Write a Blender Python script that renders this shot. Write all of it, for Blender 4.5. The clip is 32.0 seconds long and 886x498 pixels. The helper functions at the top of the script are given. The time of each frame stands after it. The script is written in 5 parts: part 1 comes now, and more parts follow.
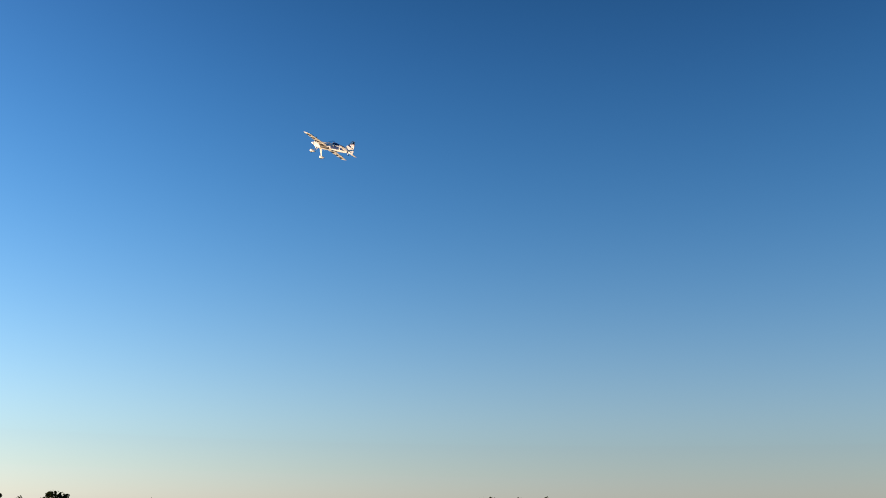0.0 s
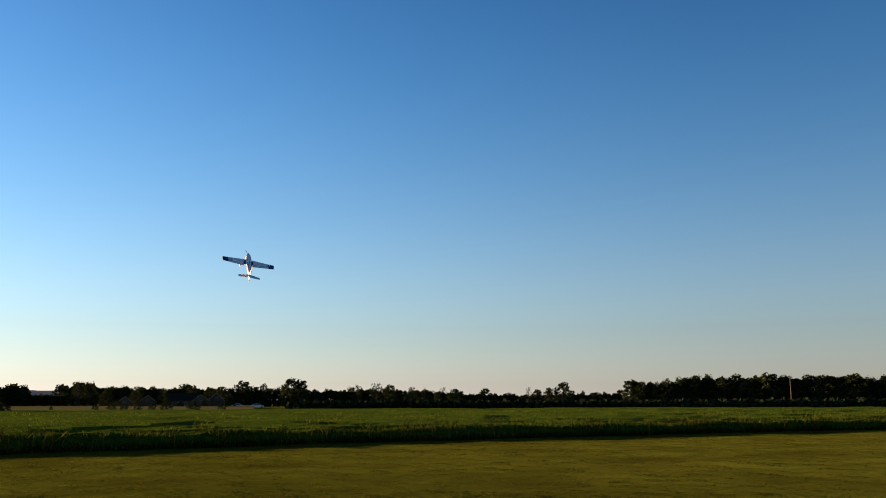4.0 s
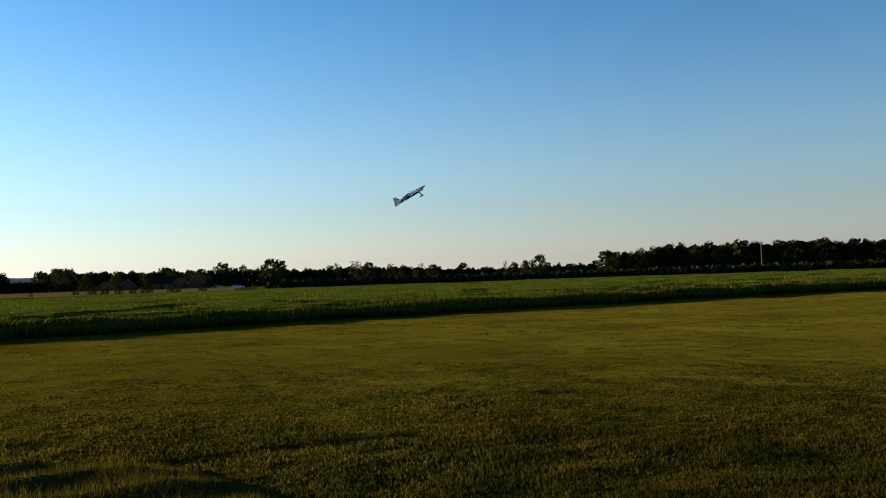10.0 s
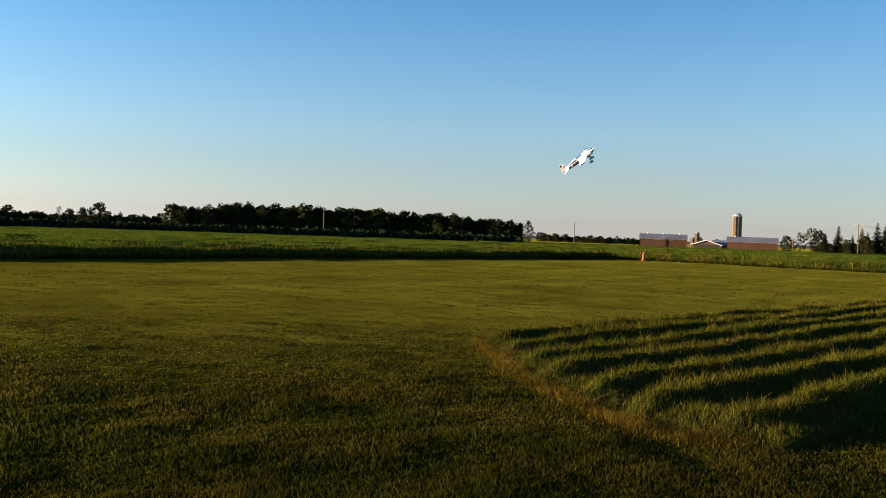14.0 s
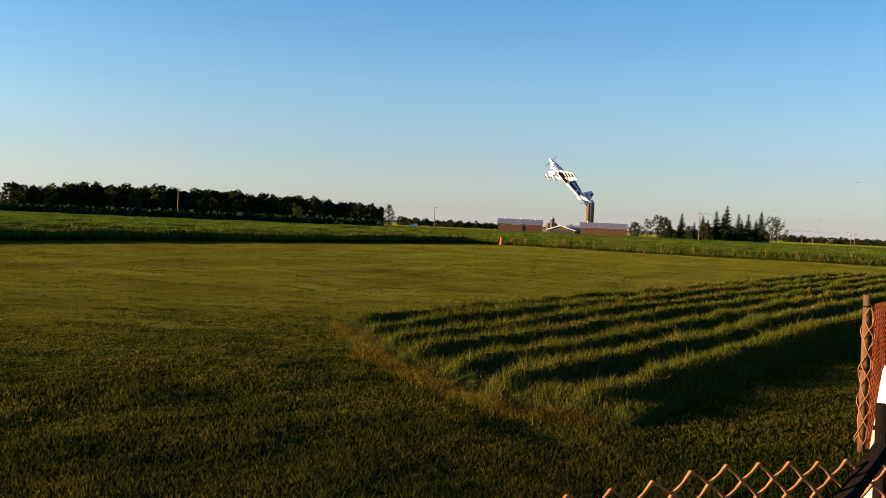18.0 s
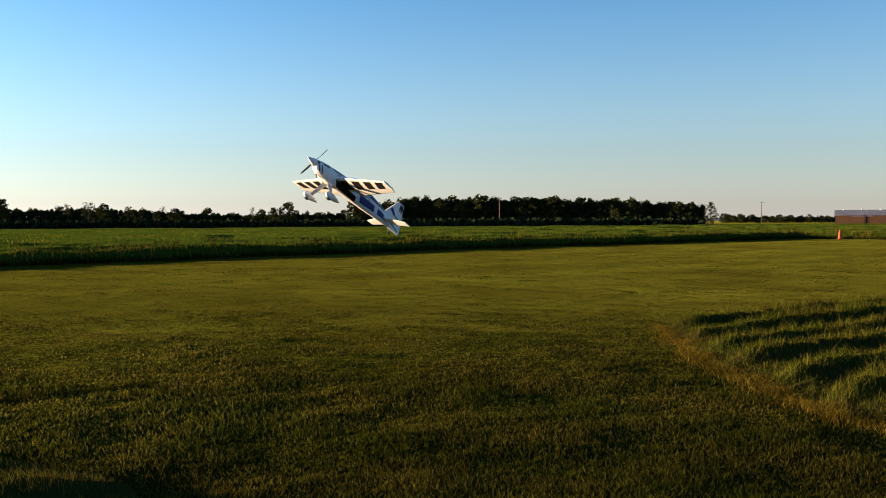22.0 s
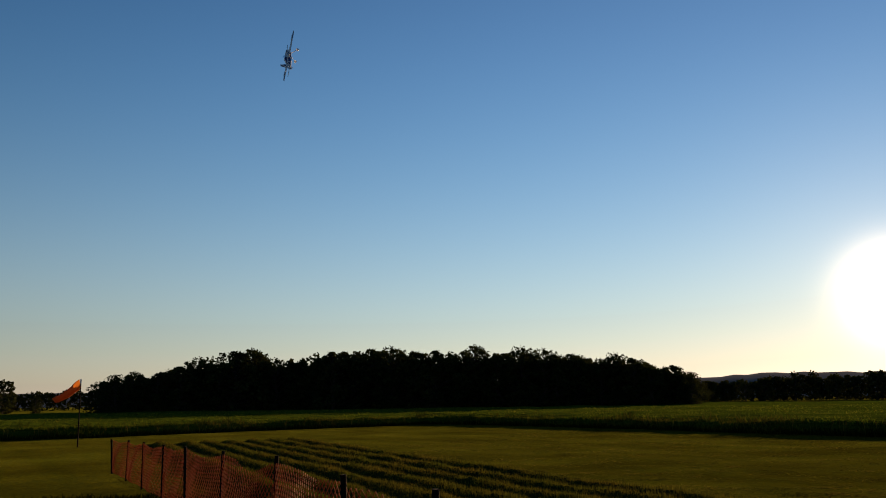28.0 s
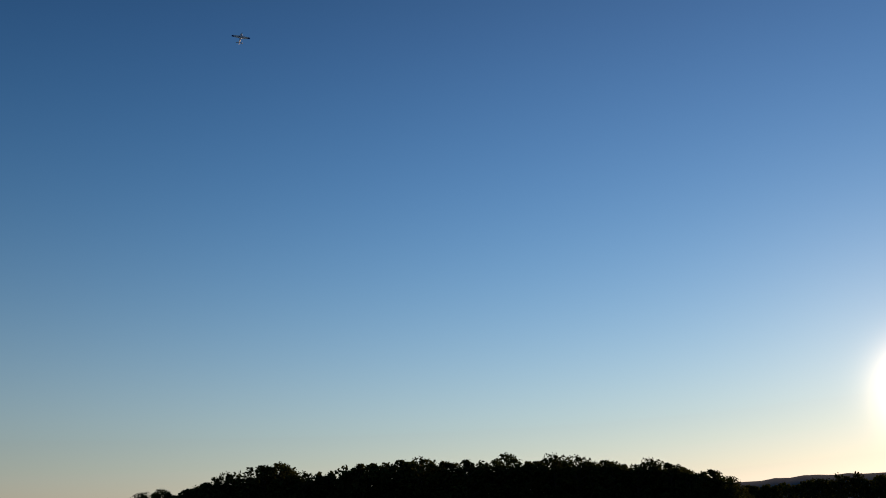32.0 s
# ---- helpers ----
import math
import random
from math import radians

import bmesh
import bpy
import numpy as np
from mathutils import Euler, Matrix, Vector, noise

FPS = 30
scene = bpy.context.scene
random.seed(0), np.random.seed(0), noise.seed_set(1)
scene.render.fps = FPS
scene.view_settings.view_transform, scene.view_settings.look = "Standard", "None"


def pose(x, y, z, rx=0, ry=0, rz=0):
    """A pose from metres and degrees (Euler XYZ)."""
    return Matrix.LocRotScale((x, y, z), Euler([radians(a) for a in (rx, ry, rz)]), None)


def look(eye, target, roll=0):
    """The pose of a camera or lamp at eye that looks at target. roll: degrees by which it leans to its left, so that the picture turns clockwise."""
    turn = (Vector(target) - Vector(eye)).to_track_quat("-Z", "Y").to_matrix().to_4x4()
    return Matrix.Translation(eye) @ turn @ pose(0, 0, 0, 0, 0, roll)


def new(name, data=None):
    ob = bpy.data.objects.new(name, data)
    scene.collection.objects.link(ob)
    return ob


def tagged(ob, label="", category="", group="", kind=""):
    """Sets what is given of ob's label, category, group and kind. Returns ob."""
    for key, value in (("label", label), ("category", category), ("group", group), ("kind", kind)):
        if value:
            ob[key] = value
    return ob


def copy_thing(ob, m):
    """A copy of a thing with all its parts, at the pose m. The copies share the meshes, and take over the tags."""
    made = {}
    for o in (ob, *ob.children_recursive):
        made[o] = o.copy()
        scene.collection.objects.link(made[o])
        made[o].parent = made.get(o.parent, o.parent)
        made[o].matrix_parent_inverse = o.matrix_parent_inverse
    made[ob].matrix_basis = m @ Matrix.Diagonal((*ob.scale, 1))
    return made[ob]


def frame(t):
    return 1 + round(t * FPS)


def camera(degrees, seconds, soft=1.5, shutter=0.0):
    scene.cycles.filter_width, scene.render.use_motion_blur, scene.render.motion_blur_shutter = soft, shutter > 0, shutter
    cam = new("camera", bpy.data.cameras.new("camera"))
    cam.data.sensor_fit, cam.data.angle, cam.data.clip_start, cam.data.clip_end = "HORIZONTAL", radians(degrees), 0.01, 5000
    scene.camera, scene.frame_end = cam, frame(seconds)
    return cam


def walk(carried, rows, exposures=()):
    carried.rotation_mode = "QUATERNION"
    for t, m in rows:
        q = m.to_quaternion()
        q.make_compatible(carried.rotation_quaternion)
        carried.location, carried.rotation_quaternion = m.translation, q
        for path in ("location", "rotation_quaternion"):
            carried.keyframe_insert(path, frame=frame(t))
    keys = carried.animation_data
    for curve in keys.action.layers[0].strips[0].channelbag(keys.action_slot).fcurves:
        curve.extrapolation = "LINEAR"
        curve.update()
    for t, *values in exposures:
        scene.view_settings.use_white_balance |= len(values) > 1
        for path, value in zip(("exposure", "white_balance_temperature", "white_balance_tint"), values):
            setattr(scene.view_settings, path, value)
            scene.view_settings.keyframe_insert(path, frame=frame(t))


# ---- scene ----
DEGREES = 52.93
# seconds, eye x, eye y, heading, pitch, roll
PATH = [
    (0, -0.15, 0.38, -10.06, 17.22, 0.88),
    (0.5, -0.15, 0.38, -15.05, 17.42, 3.65),
    (1, -0.15, 0.38, -16.92, 16.62, 2.62),
    (1.5, -0.15, 0.38, -19.35, 15.66, 2.05),
    (2, -0.15, 0.38, -19.44, 15.14, 1.33),
    (2.5, -0.15, 0.38, -20.17, 14.64, 0.79),
    (3, -0.15, 0.38, -22.16, 11.97, 0.55),
    (3.5, -0.15, 0.38, -22.58, 10.91, 0.11),
    (5.5, -0.15, 0.38, -25.73, 5.85, -1.03),
    (6, -0.15, 0.38, -26.04, 5.39, -1.38),
    (6.5, -0.15, 0.38, -26.80, 4.42, -1.71),
    (7, -0.15, 0.38, -26.74, 4.26, -2.24),
    (7.5, -0.15, 0.38, -26.84, 4.03, -2.33),
    (8, -0.15, 0.38, -26.61, 3.64, -2.45),
    (8.5, -0.15, 0.38, -26.27, 3.34, -2.32),
    (9, -0.15, 0.38, -25.42, 2.81, -2.50),
    (9.5, -0.15, 0.38, -24.15, 2.37, -2.31),
    (10, -0.15, 0.38, -21.77, 1.82, -1.89),
    (10.5, -0.15, 0.38, -17.11, 1.36, -1.34),
    (11, -0.15, 0.38, -14.28, 0.81, -1.27),
    (11.5, -0.15, 0.38, -12.88, 0.16, -1.01),
    (12, -0.15, 0.38, -11.85, -0.36, -0.90),
    (12.5, -0.15, 0.38, -4.86, -0.49, 0.38),
    (13, -0.15, 0.38, 0.00, -0.64, 0.97),
    (13.5, -0.15, 0.38, 3.26, -0.81, 1.37),
    (14, -0.15, 0.38, 5.59, -0.88, 2.02),
    (14.5, -0.15, 0.38, 8.31, -1.03, 2.45),
    (15, -0.15, 0.38, 11.39, -1.48, 3.17),
    (15.5, -0.15, 0.38, 13.45, -1.62, 3.25),
    (17.5, -0.15, 0.38, 14.93, -1.59, 2.90),
    (18, -0.15, 0.38, 14.58, -1.57, 2.53),
    (18.5, -0.15, 0.38, 14.15, -1.45, 2.13),
    (19, -0.15, 0.38, 13.35, -1.31, 1.81),
    (19.5, -0.15, 0.38, 12.44, -1.33, 1.30),
    (20, -0.15, 0.38, 11.81, -1.35, 1.04),
    (20.5, -0.15, 0.38, 10.14, -1.40, 0.39),
    (21, -0.15, 0.38, 7.54, -1.44, 0.18),
    (21.5, -0.15, 0.38, 0.98, -1.56, -0.45),
    (22, -0.15, 0.38, -5.74, -1.78, -0.23),
    (22.5, -0.15, 0.38, -15.91, -1.88, -1.02),
    (23, -0.17, 0.40, -32.04, -2.03, -1.36),
    (23.5, -0.20, 0.42, -46.35, -1.52, -1.04),
    (24, -0.27, 0.43, -62.98, -1.20, -2.31),
    (24.5, -0.29, 0.39, -78.68, -1.06, -1.58),
    (25, -0.12, 0.24, -87.70, -1.20, -0.96),
    (25.5, -0.07, 0.05, -96.64, -1.22, -3.18),
    (26, -0.03, -0.02, -104.41, -1.36, -1.13),
    (26.5, 0.00, 0.00, -109.16, -1.55, -1.17),
    (28.5, 0.00, 0.00, -117.93, 12.85, -0.90),
    (29, 0.00, 0.00, -117.69, 14.70, -1.17),
    (29.5, 0.00, 0.00, -116.27, 16.16, -1.45),
    (30, 0.00, 0.00, -117.33, 16.55, -1.64),
    (30.5, 0.00, 0.00, -118.37, 17.48, -1.64),
    (31, 0.00, 0.00, -117.76, 17.52, -2.07),
    (31.5, 0.00, 0.00, -118.25, 16.56, -1.83),
    (32, 0.00, 0.00, -118.04, 16.60, -2.07),
]

# seconds, place and turn of the aeroplane
FLIGHT = [
    (0, -9.15, 27.81, 14.15, 4.9, -23.5, 158.5),
    (0.5, -12.04, 26.76, 13.25, 20.3, -29.4, 154.3),
    (1, -14.23, 27.20, 12.54, 21.8, -34.7, 147.9),
    (1.5, -15.68, 27.33, 11.49, 17.8, -43.6, 134.1),
    (2, -16.99, 27.88, 10.58, 4.6, -49.7, 136.3),
    (2.5, -18.01, 28.50, 9.66, -5.8, -45.3, 136.9),
    (3, -19.23, 29.20, 8.66, -4.3, -40.0, 138.4),
    (3.5, -21.06, 30.63, 7.98, 5.1, -41.2, 130.9),
    (5.5, -25.24, 32.63, 6.68, 14.6, -48.1, 129.9),
    (6, -26.21, 33.40, 6.59, 12.6, -44.2, 123.3),
    (6.5, -26.93, 34.16, 6.46, 10.2, -43.6, 117.8),
    (7, -27.51, 35.16, 6.46, 10.2, -42.1, 107.9),
    (7.5, -27.69, 36.28, 6.70, 29.3, -38.0, 85.1),
    (8, -27.39, 37.64, 6.78, 39.8, -32.6, 65.8),
    (8.5, -26.51, 39.59, 6.78, 33.8, -29.5, 39.0),
    (9, -25.02, 41.83, 6.77, 25.4, -19.8, 28.0),
    (9.5, -22.78, 44.19, 6.44, 6.5, -29.2, 24.1),
    (10, -19.98, 45.84, 6.35, 6.5, -32.2, 20.0),
    (10.5, -16.80, 46.60, 6.29, 6.3, -29.9, 16.6),
    (11, -13.52, 47.24, 6.12, 6.0, -27.1, 13.1),
    (11.5, -9.87, 47.55, 5.89, 5.9, -30.0, 8.6),
    (12, -5.81, 46.30, 5.75, -1.1, -29.4, 7.5),
    (12.5, -1.66, 45.19, 5.91, -8.6, -24.7, 5.3),
    (13, 2.32, 43.99, 5.80, 5.7, -16.1, -4.9),
    (13.5, 6.56, 43.65, 5.51, 23.0, -25.0, -8.0),
    (14, 10.60, 42.76, 5.59, 33.0, -36.0, -38.0),
    (14.5, 13.61, 40.48, 5.54, 15.0, -37.0, -50.0),
    (14.8, 14.85, 38.30, 5.50, 29.0, -33.5, -80.0),
    (15, 15.47, 36.78, 5.40, 35.2, -33.0, -97.1),
    (15.5, 17.55, 35.50, 5.51, 45.0, -34.1, -132.8),
    (17.5, 12.41, 27.57, 3.48, -0.7, -44.4, -178.3),
    (18, 10.92, 27.57, 3.34, -5.2, -45.2, -177.4),
    (18.5, 9.23, 26.71, 3.02, -13.9, -40.6, -168.0),
    (19, 7.48, 25.91, 2.49, -14.4, -39.5, -159.6),
    (19.5, 5.31, 23.78, 2.40, -14.4, -41.8, -144.0),
    (20, 3.46, 21.86, 2.45, -7.4, -38.0, -135.1),
    (20.5, 1.81, 19.75, 2.34, -2.3, -38.8, -135.4),
    (21, 0.22, 17.58, 2.29, -5.1, -38.1, -137.3),
    (21.5, -1.32, 15.75, 2.23, -5.9, -34.7, -134.6),
    (22, -2.90, 13.41, 2.11, -2.4, -32.5, -129.4),
    (22.5, -4.32, 10.90, 1.94, 0.5, -28.7, -124.4),
    (23, -5.94, 8.48, 1.93, -1.4, -41.1, -131.2),
    (23.5, -7.14, 5.96, 2.08, -4.0, -37.8, -122.6),
    (24, -8.37, 3.56, 2.06, 0.2, -43.0, -136.4),
    (24.5, -9.65, 1.20, 2.15, 8.3, -41.8, -145.6),
    (25, -10.53, -1.20, 2.34, 23.4, -37.8, -151.7),
    (25.5, -12.03, -3.34, 2.48, 15.5, -31.3, -147.8),
    (26, -14.64, -5.86, 2.97, -1.0, -24.3, -144.4),
    (26.5, -17.98, -9.14, 4.14, -12.2, -22.2, -141.6),
    (28.5, -33.76, -27.51, 21.62, -101.0, -48.5, -131.3),
    (28.8, -37.17, -31.70, 25.31, -112.6, -47.7, -128.2),
    (29, -39.24, -34.36, 28.06, -162.0, -37.8, -136.0),
    (29.1, -40.30, -35.62, 29.5, -180.0, -36.5, -136.2),
    (29.5, -44.79, -40.97, 34.05, 176.0, -30.4, -136.7),
    (29.7, -47.8, -44.5, 36.8, 169.0, -27.5, -136.2),
    (30, -52.43, -49.75, 40.71, 106.0, -24.0, -135.5),
    (30.5, -59.61, -56.06, 44.69, 89.0, -24.0, -138.5),
    (31, -65.74, -61.19, 46.87, 86.0, -22.0, -141.0),
    (31.2, -67.9, -62.5, 48.2, 45.0, -30.0, -142.0),
    (31.4, -70.1, -63.75, 49.7, -2.0, -40.0, -143.0),
    (31.5, -71.11, -64.32, 50.55, -7.6, -44.1, -143.2),
    (32, -74.57, -66.83, 58.69, 23.8, -72.1, -164.7),
]
cam = camera(DEGREES, 32.0, soft=0.95, shutter=0.0)
EYE_Z = 1.6


def aim(x, y, heading, pitch, roll):
    h, p = radians(heading), radians(pitch)
    way = Vector((math.sin(h) * math.cos(p), math.cos(h) * math.cos(p), math.sin(p)))
    return look((x, y, EYE_Z), Vector((x, y, EYE_Z)) + way, roll)


EXPOSURES = [(0, 1.42, 6250), (1, 1.42, 6400), (2.5, 1.36, 6400), (4.5, 1.24, 6350), (7, 1.15, 6250), (9, 1.22, 6200), (10.5, 1.48, 6100), (12, 1.66, 6050), (13.5, 1.75, 6050), (21.5, 1.8, 6100), (23, 1.72, 6900), (24, 1.16, 7700),
             (25, 0.78, 8100), (26.5, 0.70, 8100), (28.5, 0.44, 7000), (32, 0.36, 6850)]
walk(cam, [(t, aim(*row)) for t, *row in PATH], [(t, e, k, 17 if t < 0.5 else 20 if t < 3 else 17 if t < 5 else 15 if t < 22 else 18 if t < 23.5 else 22 if t < 28 else 20) for t, e, k in EXPOSURES])

# ---- light ----
SUN_HEADING, SUN_HEIGHT = -89.4, 5.7
sun_way = Vector((math.sin(radians(SUN_HEADING)) * math.cos(radians(SUN_HEIGHT)), math.cos(radians(SUN_HEADING)) * math.cos(radians(SUN_HEIGHT)),
                  math.sin(radians(SUN_HEIGHT))))
world = bpy.data.worlds.new("evening_sky")
scene.world = world
world.use_nodes = True
wn, wl = world.node_tree.nodes, world.node_tree.links
wn.clear()
w_out = wn.new("ShaderNodeOutputWorld")
w_bg = wn.new("ShaderNodeBackground")
w_sky = wn.new("ShaderNodeTexSky")
w_sky.sky_type, w_sky.sun_disc = "NISHITA", False
w_sky.sun_elevation, w_sky.sun_rotation = radians(SUN_HEIGHT), radians(SUN_HEADING)
w_sky.air_density, w_sky.dust_density, w_sky.ozone_density, w_sky.altitude = 1.0, 0.05, 3.2, 100
w_bg.inputs["Strength"].default_value = SKY_STRENGTH = 0.085
# the bright air round the low sun
w_co = wn.new("ShaderNodeTexCoord")
w_dot = wn.new("ShaderNodeVectorMath")
w_dot.operation = "DOT_PRODUCT"
w_nrm = wn.new("ShaderNodeVectorMath")
w_nrm.operation = "NORMALIZE"
wl.new(w_co.outputs["Generated"], w_nrm.inputs[0])
wl.new(w_nrm.outputs[0], w_dot.inputs[0])
w_dot.inputs[1].default_value = sun_way


def world_math(op, a, b):
    n = wn.new("ShaderNodeMath")
    n.operation = op
    for i, v in enumerate((a, b)):
        if isinstance(v, (int, float)):
            n.inputs[i].default_value = v
        else:
            wl.new(v, n.inputs[i])
    return n.outputs[0]


glow_cos = world_math("MAXIMUM", w_dot.outputs["Value"], 0.0)
glow = world_math("ADD", world_math("MULTIPLY", world_math("POWER", glow_cos, 1400.0), 32.0), world_math("MULTIPLY", world_math("POWER", glow_cos, 90.0), 0.5))
glow = world_math("ADD", glow, world_math("MULTIPLY", world_math("POWER", glow_cos, 280.0), 0.8))
wide = world_math("MULTIPLY", world_math("POWER", glow_cos, 4.0), 0.36)
w_tint = wn.new("ShaderNodeVectorMath")
w_tint.operation = "SCALE"
w_tint.inputs[0].default_value = (1.0, 0.74, 0.46)
wl.new(glow, w_tint.inputs["Scale"])
w_add = wn.new("ShaderNodeVectorMath")
w_add.operation = "ADD"
# pale haze along the horizon
w_sep = wn.new("ShaderNodeSeparateXYZ")
wl.new(w_nrm.outputs[0], w_sep.inputs[0])
low_air = world_math("POWER", world_math("SUBTRACT", 1.0, world_math("ABSOLUTE", w_sep.outputs["Z"], 0.0)), 14.0)
haze = world_math("MULTIPLY", low_air, world_math("ADD", 0.5, world_math("MULTIPLY", w_dot.outputs["Value"], 0.48)))
up = world_math("MAXIMUM", w_sep.outputs["Z"], 0.0)
lift = world_math("MINIMUM", up, 0.6)
deepen = world_math("ADD", world_math("ADD", 0.82, world_math("MULTIPLY", lift, 1.9)), world_math("ADD", world_math("MULTIPLY", world_math("MULTIPLY", lift, lift), -3.6), world_math("MULTIPLY", w_dot.outputs["Value"], 0.3)))
w_haze = wn.new("ShaderNodeVectorMath")
w_haze.operation = "SCALE"
w_haze.inputs[0].default_value = (0.10, 0.109, 0.166)
wl.new(haze, w_haze.inputs["Scale"])
w_hsv = wn.new("ShaderNodeHueSaturation")
# the low air pales to grey away from the sun
pale = world_math("ADD", 0.66, world_math("MULTIPLY", world_math("SUBTRACT", 1.0, glow_cos), 0.16))
wl.new(world_math("SUBTRACT", 1.16, world_math("MULTIPLY", world_math("POWER", world_math("SUBTRACT", 1.0, up), 7.0), pale)), w_hsv.inputs["Saturation"])
wl.new(w_sky.outputs[0], w_hsv.inputs["Color"])
wl.new(world_math("ADD", 0.491, world_math("MULTIPLY", world_math("MINIMUM", up, 0.5), 0.028)), w_hsv.inputs["Hue"])
wl.new(deepen, w_hsv.inputs["Value"])
w_sum = wn.new("ShaderNodeVectorMath")
w_sum.operation = "ADD"
wl.new(w_hsv.outputs[0], w_sum.inputs[0])
wl.new(w_haze.outputs[0], w_sum.inputs[1])
# blue-white air round the sun aloft, warm along the horizon below it
low_warm = world_math("MULTIPLY", world_math("POWER", glow_cos, 5.0), haze)
w_wide, w_warm, w_more = (wn.new("ShaderNodeVectorMath") for _ in range(3))
w_wide.operation = w_warm.operation = "SCALE"
w_wide.inputs[0].default_value, w_warm.inputs[0].default_value = (0.75, 0.88, 1.0), (0.62, 0.32, 0.12)
wl.new(wide, w_wide.inputs["Scale"])
wl.new(low_warm, w_warm.inputs["Scale"])
w_more.operation = "ADD"
wl.new(w_wide.outputs[0], w_more.inputs[0])
wl.new(w_warm.outputs[0], w_more.inputs[1])
w_all = wn.new("ShaderNodeVectorMath")
w_all.operation = "ADD"
wl.new(w_sum.outputs[0], w_all.inputs[0])
wl.new(w_more.outputs[0], w_all.inputs[1])
wl.new(w_all.outputs[0], w_add.inputs[0])
wl.new(w_tint.outputs[0], w_add.inputs[1])
wl.new(w_add.outputs[0], w_bg.inputs["Color"])
wl.new(w_bg.outputs[0], w_out.inputs[0])
sun = new("sun", bpy.data.lights.new("sun", "SUN"))
sun.data.energy, sun.data.angle, sun.data.color = 5.0, radians(0.6), (1.0, 0.68, 0.36)
sun.matrix_world = look((0, 0, 50), Vector((0, 0, 50)) - sun_way)


# ---- materials ----
def mat(name, color, rough=0.8, metal=0.0, vary=0.25, scale=3.0, grain=40.0, bump=0.2, bump_scale=None, color2=None, translucent=0.0, random=0.0, coat=0.0,
        space="Object", gloss=0.3, relief=0.02, streak=None, fuzz=None, patches=None):
    """A procedural surface: broad stains and fine grain in two noises, with relief."""
    m = bpy.data.materials.new(name)
    m.use_nodes = True
    n, l = m.node_tree.nodes, m.node_tree.links
    bsdf = n["Principled BSDF"]
    out = n["Material Output"]
    tc = n.new("ShaderNodeTexCoord")
    if space == "World":
        co = n.new("ShaderNodeNewGeometry").outputs["Position"]
    else:
        co = tc.outputs[space]
    big, fine = n.new("ShaderNodeTexNoise"), n.new("ShaderNodeTexNoise")
    big.inputs["Scale"].default_value, big.inputs["Detail"].default_value = scale, 4
    fine.inputs["Scale"].default_value, fine.inputs["Detail"].default_value = grain, 3
    if streak:
        mp = n.new("ShaderNodeMapping")
        mp.vector_type = "TEXTURE"
        mp.inputs["Rotation"].default_value, mp.inputs["Scale"].default_value = (0, 0, radians(streak[0])), (streak[1], 1, 1)
        l.new(co, mp.inputs["Vector"])
        l.new(mp.outputs[0], big.inputs["Vector"])
    else:
        l.new(co, big.inputs["Vector"])
    l.new(co, fine.inputs["Vector"])
    ramp = n.new("ShaderNodeMix")
    ramp.data_type = "RGBA"
    c2 = color2 or tuple(c * (1 - vary) for c in color)
    ramp.inputs["A"].default_value, ramp.inputs["B"].default_value = (*color, 1), (*c2, 1)
    spread = n.new("ShaderNodeMapRange")
    spread.inputs["From Min"].default_value, spread.inputs["From Max"].default_value = 0.35, 0.65
    l.new(big.outputs["Fac"], spread.inputs["Value"])
    l.new(spread.outputs[0], ramp.inputs["Factor"])
    hsv = n.new("ShaderNodeHueSaturation")
    val = n.new("ShaderNodeMapRange")
    val.inputs["To Min"].default_value, val.inputs["To Max"].default_value = 1 - vary, 1 + vary
    l.new(fine.outputs["Fac"], val.inputs["Value"])
    value = val.outputs[0]
    if random:
        info = n.new("ShaderNodeNewGeometry")
        rv = n.new("ShaderNodeMapRange")
        rv.inputs["To Min"].default_value, rv.inputs["To Max"].default_value = 1 - random, 1 + random
        l.new(info.outputs["Random Per Island"], rv.inputs["Value"])
        mul = n.new("ShaderNodeMath")
        mul.operation = "MULTIPLY"
        l.new(value, mul.inputs[0])
        l.new(rv.outputs[0], mul.inputs[1])
        value = mul.outputs[0]
    if patches:
        wide = n.new("ShaderNodeTexNoise")
        wide.inputs["Scale"].default_value, wide.inputs["Detail"].default_value = patches[0], 5
        l.new(co, wide.inputs["Vector"])
        pv = n.new("ShaderNodeMapRange")
        pv.inputs["From Min"].default_value, pv.inputs["From Max"].default_value = 0.32, 0.68
        pv.inputs["To Min"].default_value, pv.inputs["To Max"].default_value = patches[1], patches[2]
        l.new(wide.outputs["Fac"], pv.inputs["Value"])
        pm = n.new("ShaderNodeMath")
        pm.operation = "MULTIPLY"
        l.new(value, pm.inputs[0])
        l.new(pv.outputs[0], pm.inputs[1])
        value = pm.outputs[0]
        hue = n.new("ShaderNodeMapRange")
        hue.inputs["To Min"].default_value, hue.inputs["To Max"].default_value = 0.475, 0.525
        l.new(wide.outputs["Fac"], hue.inputs["Value"])
        l.new(hue.outputs[0], hsv.inputs["Hue"])
    l.new(value, hsv.inputs["Value"])
    l.new(ramp.outputs["Result"], hsv.inputs["Color"])
    l.new(hsv.outputs[0], bsdf.inputs["Base Color"])
    bsdf.inputs["Roughness"].default_value, bsdf.inputs["Metallic"].default_value = rough, metal
    bsdf.inputs["Coat Weight"].default_value = coat
    bsdf.inputs["Specular IOR Level"].default_value = gloss
